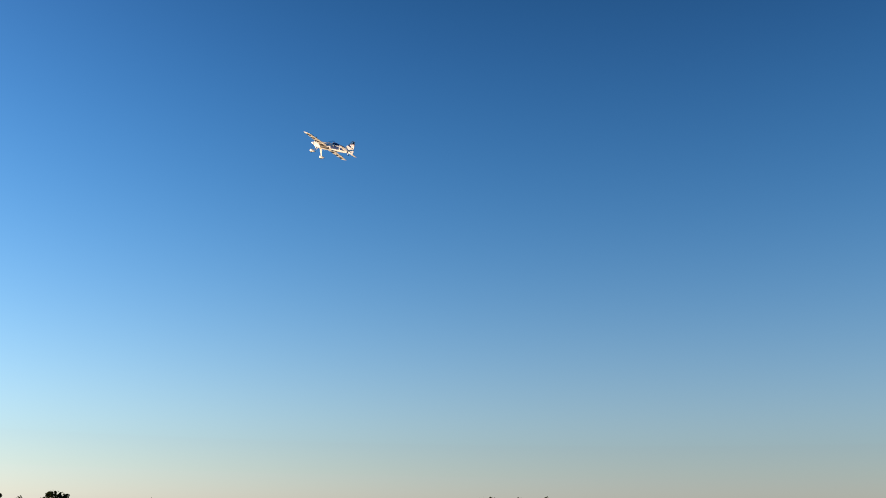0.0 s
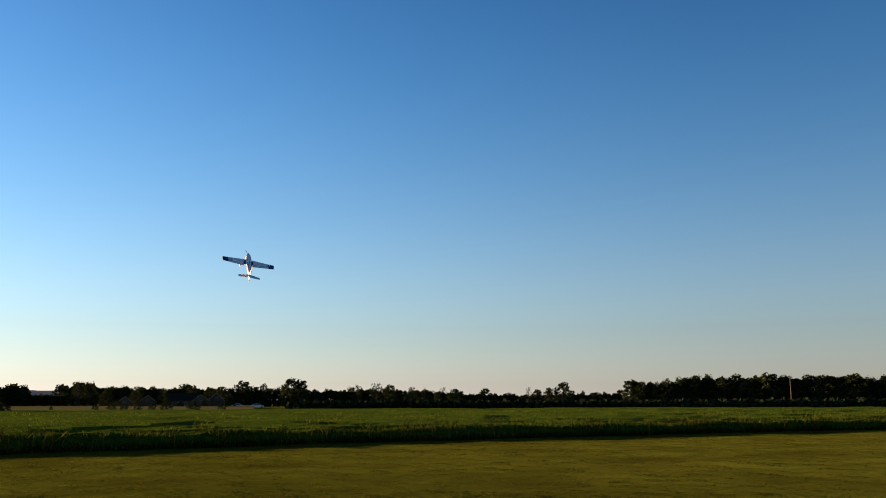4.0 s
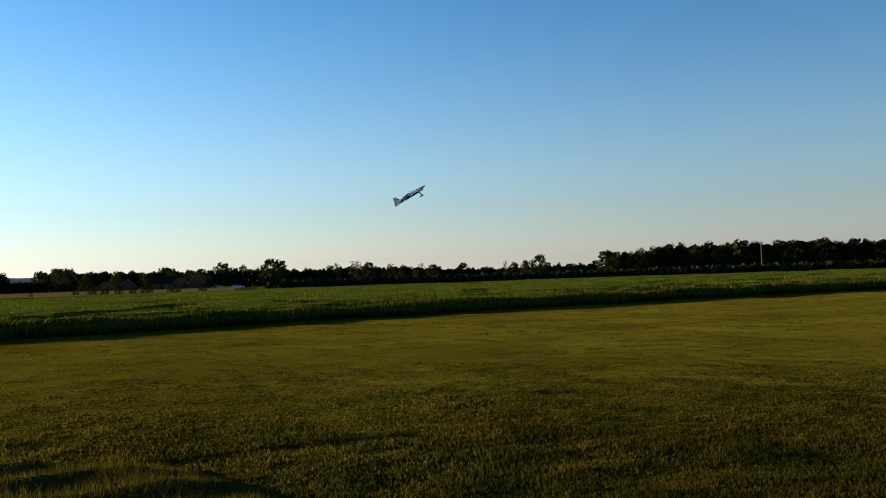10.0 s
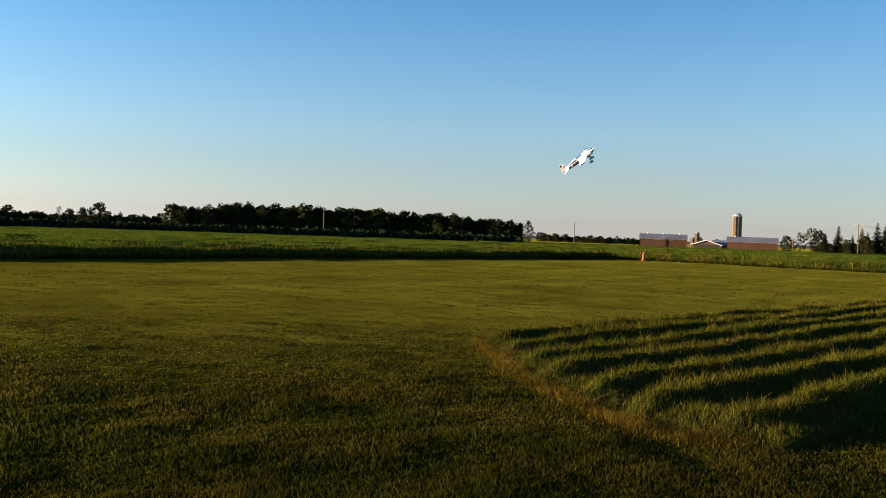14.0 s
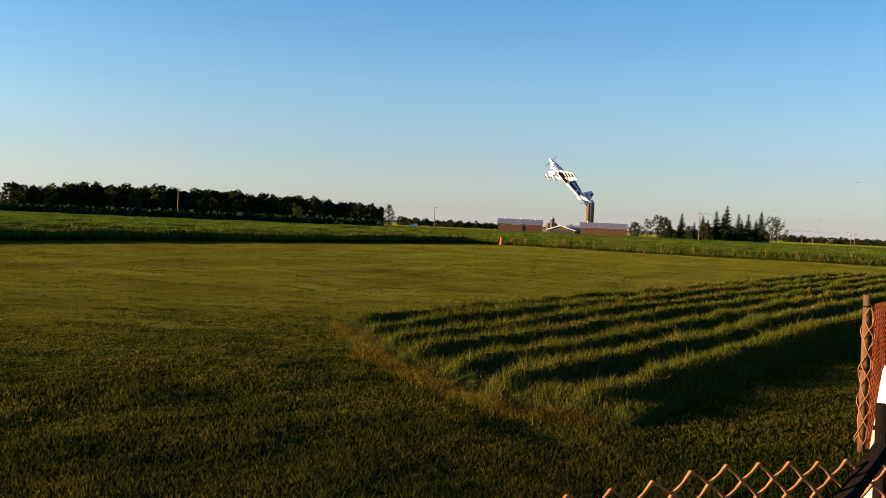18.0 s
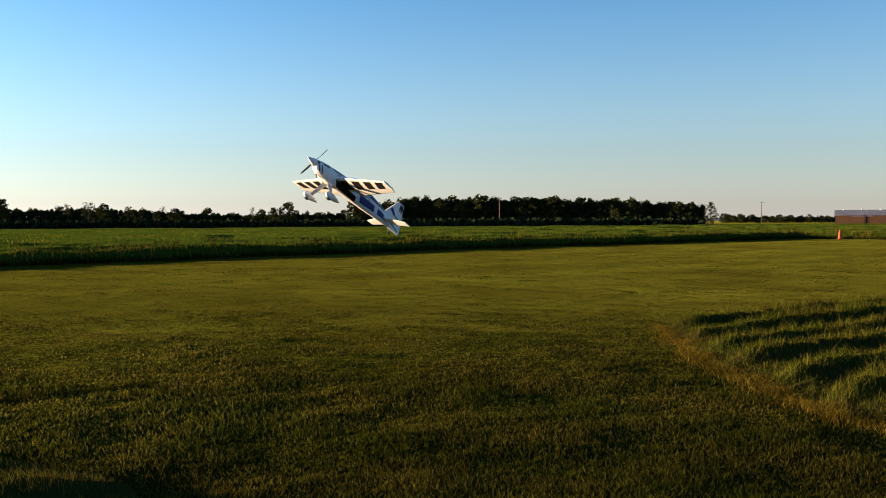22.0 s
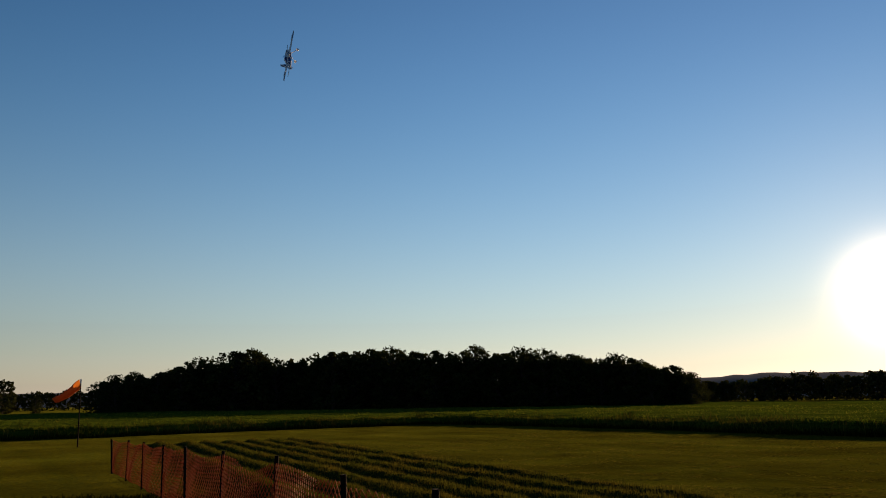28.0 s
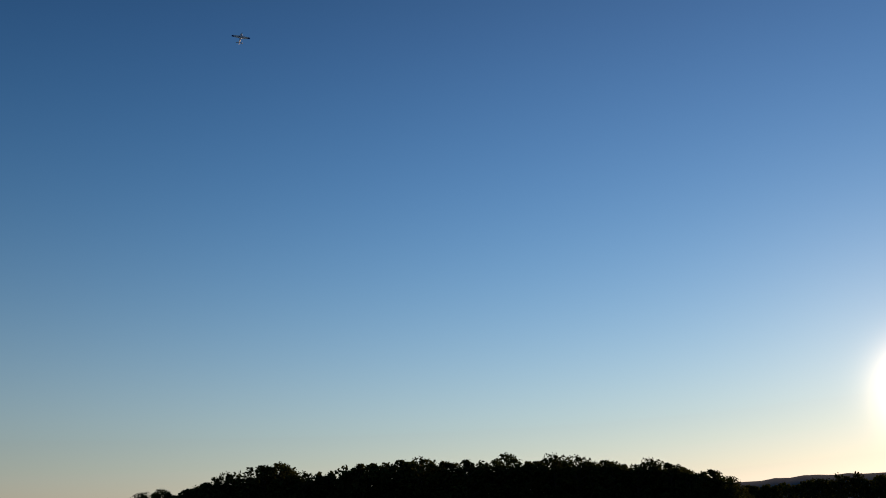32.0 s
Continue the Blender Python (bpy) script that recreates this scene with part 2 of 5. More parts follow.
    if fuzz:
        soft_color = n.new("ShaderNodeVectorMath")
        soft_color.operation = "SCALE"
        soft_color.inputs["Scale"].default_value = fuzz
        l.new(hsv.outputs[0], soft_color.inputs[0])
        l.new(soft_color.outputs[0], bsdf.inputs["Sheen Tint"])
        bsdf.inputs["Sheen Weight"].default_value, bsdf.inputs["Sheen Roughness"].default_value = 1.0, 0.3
    if bump:
        bp = n.new("ShaderNodeBump")
        bp.inputs["Strength"].default_value, bp.inputs["Distance"].default_value = bump, relief
        l.new(fine.outputs["Fac"], bp.inputs["Height"])
        l.new(bp.outputs[0], bsdf.inputs["Normal"])
    if translucent:
        tr, mx = n.new("ShaderNodeBsdfTranslucent"), n.new("ShaderNodeMixShader")
        l.new(hsv.outputs[0], tr.inputs["Color"])
        mx.inputs["Fac"].default_value = translucent
        l.new(bsdf.outputs[0], mx.inputs[1])
        l.new(tr.outputs[0], mx.inputs[2])
        l.new(mx.outputs[0], out.inputs["Surface"])
    return m


def plain(name, color, rough=0.5, metal=0.0, coat=0.0):
    return mat(name, color, rough, metal, vary=0.06, scale=6.0, grain=60.0, bump=0.03, coat=coat)


M = {
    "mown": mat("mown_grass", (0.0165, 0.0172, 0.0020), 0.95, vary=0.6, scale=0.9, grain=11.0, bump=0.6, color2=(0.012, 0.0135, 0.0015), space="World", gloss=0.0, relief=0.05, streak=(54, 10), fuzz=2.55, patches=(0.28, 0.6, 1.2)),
    "clover": mat("green_grass_blade", (0.039, 0.049, 0.006), 0.9, vary=0.3, scale=0.7, grain=5.0, bump=0, color2=(0.069, 0.057, 0.009), translucent=0.56, random=0.66, space="World", gloss=0.0, patches=(0.35, 0.65, 1.2)),
    # dark tone carries the shade by the fence, crop foot and uncut line
    "shade_toned": mat("verge_grass", (0.016, 0.021, 0.003), 0.9, vary=0.3, scale=0.8, grain=5.0, bump=0, color2=(0.026, 0.024, 0.004), translucent=0.1, random=0.5, space="World", gloss=0.0),
    "margin": mat("margin_leaf", (0.046, 0.060, 0.006), 0.9, vary=0.3, scale=0.2, grain=3.0, bump=0, color2=(0.085, 0.078, 0.012), translucent=0.15, random=0.5, space="World", gloss=0.0),
    "tall": mat("tall_grass", (0.054, 0.068, 0.006), 0.9, vary=0.3, scale=0.6, grain=5.0, bump=0, color2=(0.076, 0.070, 0.010), translucent=0.15, random=0.5, space="World", gloss=0.0),
    "straw_blade": mat("straw_blade", (0.125, 0.092, 0.012), 0.9, vary=0.5, scale=1.5, grain=6.0, bump=0, translucent=0.15, random=0.6, space="World", gloss=0.0),
    "bank": mat("dry_tall_grass", (0.068, 0.077, 0.009), 0.9, vary=0.3, scale=0.6, grain=5.0, bump=0, color2=(0.100, 0.080, 0.012), translucent=0.3, random=0.5, space="World", gloss=0.0),
    "dry": mat("dry_grass", (0.125, 0.094, 0.018), 0.9, vary=0.3, scale=0.8, grain=6.0, bump=0, translucent=0.15, random=0.3, space="World", gloss=0.0),
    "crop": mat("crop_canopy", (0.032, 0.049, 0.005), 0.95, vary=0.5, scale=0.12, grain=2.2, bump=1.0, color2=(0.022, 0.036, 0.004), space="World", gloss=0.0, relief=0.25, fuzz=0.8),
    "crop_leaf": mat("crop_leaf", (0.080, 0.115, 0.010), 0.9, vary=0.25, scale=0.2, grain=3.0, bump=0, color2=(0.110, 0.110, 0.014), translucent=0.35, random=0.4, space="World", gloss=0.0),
    "leaf": mat("tree_leaf", (0.028, 0.037, 0.011), 0.9, vary=0.3, scale=0.3, grain=2.0, bump=0, color2=(0.036, 0.038, 0.012), translucent=0.22, random=0.4, gloss=0.0),
    "needle": mat("spruce_needle", (0.0200, 0.0304, 0.0144), 0.9, vary=0.3, scale=0.5, grain=3.0, bump=0, random=0.4, gloss=0.0),
    "bark": mat("bark", (0.045, 0.034, 0.024), 0.95, vary=0.4, scale=3.0, grain=20.0, bump=0.8),
    "straw": mat("stubble_field", (0.20, 0.16, 0.05), 0.9, vary=0.25, scale=0.05, grain=1.0, bump=0.4, space="World", gloss=0.0),
    # distance haze is put into the ridge's pale blue-grey base colour
    "hill": mat("haze_toned_hill", (0.18, 0.19, 0.195), 0.95, vary=0.2, scale=0.004, grain=0.05, bump=0, space="World", gloss=0.0),
}


# ---- mesh helpers ----
class Shape:
    """Collects points and faces for one mesh."""

    def __init__(self):
        self.v, self.f = [], []

    def add(self, verts, faces):
        o = len(self.v)
        self.v.extend(tuple(p) for p in verts)
        self.f.extend(tuple(o + i for i in f) for f in faces)
        return self

    def box(self, c, s, m=None):
        x, y, z = (a / 2 for a in s)
        vs = [Vector((c[0] + i * x, c[1] + j * y, c[2] + k * z)) for i in (-1, 1) for j in (-1, 1) for k in (-1, 1)]
        if m:
            vs = [m @ p for p in vs]
        return self.add(vs, [(0, 1, 3, 2), (4, 6, 7, 5), (0, 4, 5, 1), (2, 3, 7, 6), (0, 2, 6, 4), (1, 5, 7, 3)])

    def tube(self, a, b, ra, rb=None, n=8, caps=True):
        a, b = Vector(a), Vector(b)
        rb = ra if rb is None else rb
        d = (b - a).normalized()
        s = d.orthogonal().normalized()
        t = d.cross(s)
        ring = [(math.cos(2 * math.pi * i / n), math.sin(2 * math.pi * i / n)) for i in range(n)]
        vs = [a + (s * c + t * e) * ra for c, e in ring] + [b + (s * c + t * e) * rb for c, e in ring]
        fs = [(i, (i + 1) % n, n + (i + 1) % n, n + i) for i in range(n)]
        if caps:
            fs += [tuple(reversed(range(n))), tuple(range(n, 2 * n))]
        return self.add(vs, fs)

    def loft(self, rings, closed=True, caps=True):
        n = len(rings[0])
        vs = [p for r in rings for p in r]
        fs = []
        for k in range(len(rings) - 1):
            for i in range(n if closed else n - 1):
                j = (i + 1) % n
                fs.append((k * n + i, k * n + j, (k + 1) * n + j, (k + 1) * n + i))
        if caps and closed:
            fs += [tuple(reversed(range(n))), tuple(range((len(rings) - 1) * n, len(rings) * n))]
        return self.add(vs, fs)

    def mesh(self, name, material, smooth=False):
        me = bpy.data.meshes.new(name)
        me.from_pydata(self.v, [], self.f)
        me.materials.append(material)
        if smooth:
            me.polygons.foreach_set("use_smooth", [True] * len(me.polygons))
        me.update()
        return me


def part(name, shape, material, parent=None, label="", smooth=False, at=None):
    ob = new(name, shape.mesh(name, material, smooth))
    if parent:
        ob.parent = parent
    if at is not None:
        ob.matrix_basis = at
    return tagged(ob, label)


def thing(name, label, category, group="", at=None, kind=""):
    ob = new(name)
    ob.empty_display_size = 0.2
    if at is not None:
        ob.matrix_basis = at
    return tagged(ob, label, category, group, kind)


def array_mesh(name, verts, faces_n, material):
    """A mesh of loose triangles (faces_n = 3) or quads from an array of corners."""
    me = bpy.data.meshes.new(name)
    n = len(verts)
    me.vertices.add(n)
    me.vertices.foreach_set("co", np.asarray(verts, np.float32).ravel())
    me.loops.add(n)
    me.loops.foreach_set("vertex_index", np.arange(n, dtype=np.int32))
    me.polygons.add(n // faces_n)
    me.polygons.foreach_set("loop_start", np.arange(0, n, faces_n, dtype=np.int32))
    me.update(calc_edges=True)
    me.materials.append(material)
    return me


def noise(x, y, size, seed=0):
    """Smooth value noise from 0 to 1 on a lattice of that size."""
    u, v = np.asarray(x) / size, np.asarray(y) / size
    i, j = np.floor(u).astype(np.int64), np.floor(v).astype(np.int64)
    fu, fv = u - i, v - j
    fu, fv = fu * fu * (3 - 2 * fu), fv * fv * (3 - 2 * fv)

    def knot(p, q):
        h = (p * 374761393 + q * 668265263 + seed * 974711) & 0x7FFFFFFF
        h = ((h ^ (h >> 13)) * 1274126177) & 0x7FFFFFFF
        return ((h ^ (h >> 16)) & 0xFFFF) / 65535.0

    return (knot(i, j) * (1 - fu) + knot(i + 1, j) * fu) * (1 - fv) + (knot(i, j + 1) * (1 - fu) + knot(i + 1, j + 1) * fu) * fv


def soft_ground(x, y):
    """Low swells and tussocks of the mown ground, in metres."""
    r = np.hypot(x, y)
    return (0.040 * noise(x + 0.35 * y, y, 1.7, 3) + 0.032 * noise(x + 0.4 * y, y, 0.55, 4)) * np.clip(r - 1.5, 0, 1) * np.clip((110 - r) / 30, 0, 1)


def blades(name, x, y, z, h, w, lean, material, rng, bent=True):
    """Grass blades at x, y, z with height h and width w: bent strips, or plain slips of one triangle."""
    n = len(x)
    a = rng.uniform(0, 2 * np.pi, n)
    b = rng.uniform(0, 2 * np.pi, n)
    lx, ly = np.cos(b) * lean * h, np.sin(b) * lean * h
    dx, dy = np.cos(a) * w / 2, np.sin(a) * w / 2
    p0 = np.stack([x - dx, y - dy, z], 1)
    p1 = np.stack([x + dx, y + dy, z], 1)
    tip = np.stack([x + lx, y + ly, z + h], 1)
    if not bent:
        return array_mesh(name, np.stack([p0, p1, tip], 1).reshape(-1, 3), 3, material)
    m0 = np.stack([x - dx * 0.7 + lx * 0.35, y - dy * 0.7 + ly * 0.35, z + h * 0.6], 1)
    m1 = np.stack([x + dx * 0.7 + lx * 0.35, y + dy * 0.7 + ly * 0.35, z + h * 0.6], 1)
    vs = np.stack([p0, p1, m1, m0, tip], 1).reshape(-1, 3)
    me = bpy.data.meshes.new(name)
    me.vertices.add(5 * n)
    me.vertices.foreach_set("co", vs.astype(np.float32).ravel())
    k = 5 * np.arange(n)[:, None]
    loops = np.concatenate([k + np.array([0, 1, 2, 3]), k + np.array([3, 2, 4])], 1).ravel()
    me.loops.add(7 * n)
    me.loops.foreach_set("vertex_index", loops.astype(np.int32))
    me.polygons.add(2 * n)
    st = np.stack([7 * np.arange(n), 7 * np.arange(n) + 4], 1).ravel()
    me.polygons.foreach_set("loop_start", st.astype(np.int32))
    me.update(calc_edges=True)
    me.materials.append(material)
    return me


def polar(heading, d, z=0.0):
    return Vector((math.sin(radians(heading)) * d, math.cos(radians(heading)) * d, z))


def above(d, degrees):
    """Height of a far point seen that many degrees over the horizon at the distance d."""
    return EYE_Z + d * math.tan(radians(degrees))


rng = np.random.default_rng(7)

# ---- ground ----
# edge of the crop along the mown strip, going round from the far left to the right
CROP_EDGE = [(-10, -60), (-20, -44), (-32.6, -37), (-43, -34.4), (-56.5, -30), (-55.8, -25.7), (-46, -10.5), (-41.3, -4.3), (-36.7, 2.6), (-33, 8.6), (-29.3, 14.2), (-25.4, 19.8), (-21.9, 25.3), (-17.9, 32.4),
             (-11, 41.4), (-3.5, 50.9), (0.4, 55.3), (8.8, 64), (16.5, 71.7), (22.3, 79.5), (29.5, 70), (33.3, 63.5), (44.7, 54.5), (62, 42), (150, -10)]
gr = Shape()
rad = [0, *np.geomspace(0.8, 110, 190), 150, 220, 350, 700, 1500, 4000]
segs = 300
around = np.radians(np.arange(segs) * 360 / segs)
rings = []
for r in rad[1:]:
    gx, gy = np.sin(around) * r, np.cos(around) * r
    rings.append(list(zip(gx, gy, soft_ground(gx, gy))))
gr.loft(rings, caps=False)
gr.add([(0, 0, 0)] + rings[0], [(0, 1 + (i + 1) % segs, 1 + i) for i in range(segs)])
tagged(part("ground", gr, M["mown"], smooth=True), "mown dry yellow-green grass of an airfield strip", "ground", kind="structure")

# ---- crop field ----
edge = [Vector((*p, 0)) for p in CROP_EDGE]
# resample the edge
line = []
for a, b in zip(edge, edge[1:]):
    k = max(1, int((b - a).length / 1.2))
    line += [a.lerp(b, i / k) for i in range(k)]
line.append(edge[-1])
line = np.array([p[:2] for p in line])


def outward(points):
    """Unit ways from the eye's ground point, along which the crop runs away."""
    return points / np.linalg.norm(points, axis=1)[:, None]


depth = np.concatenate([[0.0, 0.05, 0.5, 1.0, 1.6], np.geomspace(2.4, 130, 34)])
ways = outward(line)


def crop_top(x, y):
    """Height of the crop's uneven canopy."""
    return 0.38 + 0.16 * noise(x + 0.6 * y, y, 3.4, 21) + 0.16 * noise(x, y, 1.3, 22)


# the crop runs on to the woods, and ends sooner before the stubble
bearing = np.degrees(np.arctan2(line[:, 0], line[:, 1]))
run = np.interp(bearing, [-180, -125, -100, -80, -36, -28, 5, 12, 60], [1.0, 1.0, 1.3, 1.0, 1.0, 1.1, 1.1, 1.3, 1.3])
far_depth = depth[None] * (1 + (run[:, None] - 1) * depth[None] / 130)
cx = line[:, None, 0] + ways[:, None, 0] * far_depth
cy = line[:, None, 1] + ways[:, None, 1] * far_depth
cz = crop_top(cx, cy) + rng.normal(0, 0.03, cx.shape)
cz[:, :4] = np.array([0.0, 0.06, 0.30, 0.42])
cz += np.where(cx > 25, 0.14, 0.0) * (depth > 0.6)
nl, nd = cx.shape
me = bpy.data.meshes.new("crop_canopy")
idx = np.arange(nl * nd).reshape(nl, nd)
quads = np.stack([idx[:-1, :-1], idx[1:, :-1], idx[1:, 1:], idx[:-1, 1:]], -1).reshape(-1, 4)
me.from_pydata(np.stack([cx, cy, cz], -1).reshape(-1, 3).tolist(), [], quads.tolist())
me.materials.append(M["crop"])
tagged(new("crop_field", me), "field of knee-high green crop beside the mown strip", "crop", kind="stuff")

# ---- trees ----
def tree_parts(height, spread, seed, leaf_size=0.5, clumps=16, leaves=90, trunk_share=0.25, thin=1.0):
    """Trunk with limbs, and a crown of loose leaf clumps with gaps."""
    r = np.random.default_rng(seed)
    trunk = Shape()
    base_r = 0.022 * height
    pts = [Vector((0, 0, 0))]
    for k in range(1, 6):
        pts.append(Vector((r.normal(0, 0.02) * height, r.normal(0, 0.02) * height, height * 0.86 * k / 5)))
    for k in range(5):
        trunk.tube(pts[k], pts[k + 1], base_r * (1 - 0.17 * k), base_r * (1 - 0.17 * (k + 1)), 6, caps=False)
    cents = []
    for i in range(clumps):
        u = (i + 0.5) / clumps
        zc = height * (trunk_share + (0.92 - trunk_share) * u)
        ang = i * 2.4 + r.uniform(-0.5, 0.5)
        reach = spread * 0.5 * (math.sin(math.pi * min(1, 0.22 + 0.78 * u)) ** 0.6) * r.uniform(0.45, 1.0)
        c = Vector((math.cos(ang) * reach, math.sin(ang) * reach, zc))
        start = pts[0].lerp(pts[5], min(1, max(0.15, zc / (height * 0.86) - 0.18)))
        trunk.tube(start, c, base_r * 0.4, base_r * 0.08, 4, caps=False)
        cents.append((c, r.uniform(0.06, 0.15) * (height * 0.5 + spread * 0.5)))
    tris = []
    for c, rad in cents:
        n = int(leaves * thin)
        d = r.normal(0, 1, (n, 3))
        d /= np.linalg.norm(d, axis=1)[:, None]
        p = np.array(c) + d * (rad * r.uniform(0.25, 1.1, n) ** 0.6)[:, None] * np.array([1.15, 1.15, 0.8])
        a, b = r.normal(0, 1, (n, 3)), r.normal(0, 1, (n, 3))
        a /= np.linalg.norm(a, axis=1)[:, None]
        b /= np.linalg.norm(b, axis=1)[:, None]
        s = (leaf_size * r.uniform(0.5, 1.1, n))[:, None]
        tris.append(np.stack([p - a * s * 0.5, p + b * s * 0.5, p + a * s * 0.5, p - b * s * 0.5], 1).reshape(-1, 3))
    return trunk, np.concatenate(tris)


def make_tree(label, height, spread, seed, name="tree", group="", **kw):
    trunk, leaves = tree_parts(height, spread, seed, **kw)
    t = thing(name, label, "tree", group)
    part("trunk", trunk, M["bark"], t)
    crown = new("crown", array_mesh("crown", leaves, 4, M["leaf"]))
    crown.parent = t
    return t


def make_spruce(label, height, seed, group=""):
    r = np.random.default_rng(seed)
    t = thing("spruce", label, "tree", group)
    trunk = Shape()
    trunk.tube((0, 0, 0), (0, 0, height * 0.98), 0.018 * height, 0.01, 6, caps=False)
    part("trunk", trunk, M["bark"], t)
    quads = []
    tiers = 26
    for k in range(tiers):
        u = k / tiers
        z = height * (0.06 + 0.92 * u)
        reach = height * 0.19 * (1 - u) ** 0.85 * r.uniform(0.75, 1.1) + 0.12
        for j in range(19):
            ang = r.uniform(0, 2 * math.pi)
            le = reach * r.uniform(0.6, 1.1)
            w = 0.28 * le + 0.15
            dx, dy = math.cos(ang), math.sin(ang)
            for q in (0.0, 0.45):
                a = np.array([dx * le * q, dy * le * q, z - 0.12 * le * q])
                b = np.array([dx * le * (q + 0.55), dy * le * (q + 0.55), z - 0.30 * le * (q + 0.55) + r.normal(0, 0.05)])
                sd = np.array([-dy, dx, r.normal(0, 0.4)]) * w * (1 - 0.5 * q)
                quads += [a - sd * 0.5, b - sd * 0.35, b + sd * 0.35, a + sd * 0.5]
    crown = new("foliage", array_mesh("foliage", np.array(quads), 4, M["needle"]))
    crown.parent = t
    return t


NEAR_WOOD = "tall dark leafy tree of the woodland by the field"
BELT = "dark leafy tree in the belt behind the field"
def thicket(profile, d, count, label, share=0.92, size=0.9, depth_=8.0, name="far_wood", leaf="leaf"):
    """Leafy undergrowth and back rows that close the wood between the single trees."""
    hs, es = [p[0] for p in profile], [p[1] for p in profile]
    a = rng.uniform(hs[0], hs[-1], count)
    e = np.interp(a, hs, es) * share + 0.05 * np.sin(a * 9) + 0.04 * np.sin(a * 23)
    dd = d + rng.uniform(0, depth_, count)
    e = e * (0.94 + 0.10 * np.sin(a * 5.3 + 2 * np.sin(a * 1.9)))
    top = EYE_Z + dd * np.tan(np.radians(e))
    z = top * rng.random(count) ** 0.8
    p = np.stack([np.sin(np.radians(a)) * dd, np.cos(np.radians(a)) * dd, z], 1)
    u, v = rng.normal(0, 1, (count, 3)), rng.normal(0, 1, (count, 3))
    u /= np.linalg.norm(u, axis=1)[:, None]
    v /= np.linalg.norm(v, axis=1)[:, None]
    s = (size * rng.uniform(0.5, 1.3, count))[:, None]
    q = np.stack([p - u * s, p + v * s, p + u * s, p - v * s], 1).reshape(-1, 3)
    tagged(new(name, array_mesh(name, q, 4, M[leaf])), label, "wood", kind="stuff")


kinds = [make_tree(BELT, 10, s, 20 + i, clumps=c, leaves=n, trunk_share=ts, leaf_size=ls)
         for i, (s, c, n, ts, ls) in enumerate([(8, 30, 34, 0.05, 0.9), (6.5, 26, 32, 0.05, 0.85), (9.5, 34, 34, 0.05, 0.9), (5.0, 24, 28, 0.05, 0.75),
                                                (7.5, 20, 22, 0.15, 0.65), (4.2, 15, 16, 0.15, 0.55),
                                                (8.5, 34, 75, 0.03, 0.5), (7.0, 30, 75, 0.03, 0.45)])]
for k in kinds:
    k.matrix_basis = pose(0, -900 - 14 * kinds.index(k), 0)
lone = random.Random(3)


def plant(heading, d, top, kind, label, group, wide=1.0):
    """A tree whose top shows at that many degrees over the horizon."""
    h = above(d, top)
    t = copy_thing(kinds[kind], pose(*polar(heading, d), 0, 0, lone.uniform(0, 360)))
    s = h / 9.6
    t.scale = (s * wide, s * wide, s)
    return tagged(t, label, "tree", group)


def skyline(profile, d, step, label, group, picks, rows=1, wide=1.0, rough=0.12, fill=0):
    """A row of trees whose tops follow (heading, degrees over the horizon)."""
    hs, es = [p[0] for p in profile], [p[1] for p in profile]
    if fill:
        thicket(profile, d + 2, fill, "close dark undergrowth and trees of the wood", size=0.2 + d / 800)
    for row in range(rows):
        a = hs[0] + (step * 0.5 if row else 0)
        while a < hs[-1]:
            e = float(np.interp(a, hs, es)) * (1 - 0.10 * row) + lone.gauss(0, rough)
            plant(a, d + row * 9 + lone.uniform(-4, 4), max(0.25, e), lone.choice(picks), label, group, wide)
            a += step * lone.uniform(0.7, 1.3)


# woodland on the sunward side
skyline([(-137.5, 1.4), (-134, 2.05), (-131.5, 2.8), (-128.7, 3.15), (-126.6, 2.75), (-125, 2.95), (-121, 3.3), (-119, 3.3), (-116.4, 3.0), (-113.7, 3.2),
         (-110, 2.95), (-107.2, 2.65), (-104.5, 2.4), (-103, 2.1), (-101.6, 1.6), (-100.9, 1.2)], 165, 1.2, NEAR_WOOD, "woodland trees", [6, 7], rows=2, wide=1.3, rough=0.24, fill=40000)
for a, e in [(-142.6, 1.5), (-143.4, 1.1), (-140.9, 0.6), (-145, 1.0), (-147, 1.2)]:
    plant(a, 220, e, 0, "leafy tree standing alone past the windsock", "trees past the windsock", 1.1)
thicket([(-152, 0.75), (-148, 0.85), (-144, 0.7), (-140, 0.85), (-136.5, 1.0)], 430, 5000, "dark far tree belt past the windsock", share=1.0, size=0.8)
# far belt under the sun
skyline([(-101, 1.0), (-98, 1.15), (-96.5, 1.3), (-92, 1.35), (-88.4, 1.62), (-84.5, 1.5), (-82, 1.45), (-78, 1.1), (-74, 1.0), (-70, 0.95), (-66, 0.95)],
        420, 0.95, BELT, "far belt trees", [0, 1, 2, 3, 4], rows=1, wide=1.2, rough=0.13, fill=22000)
for a, e, k in [(-80.45, 1.75, 5), (-80.9, 1.7, 5), (-72.8, 1.5, 5), (-66.5, 1.1, 4), (-64.6, 1.3, 4), (-61.5, 1.45, 2), (-60.8, 1.5, 0), (-57.6, 1.72, 5), (-62.0, 1.1, 2)]:
    plant(a, 400, e, k, "thin-topped tree rising over the far belt", "far belt trees")
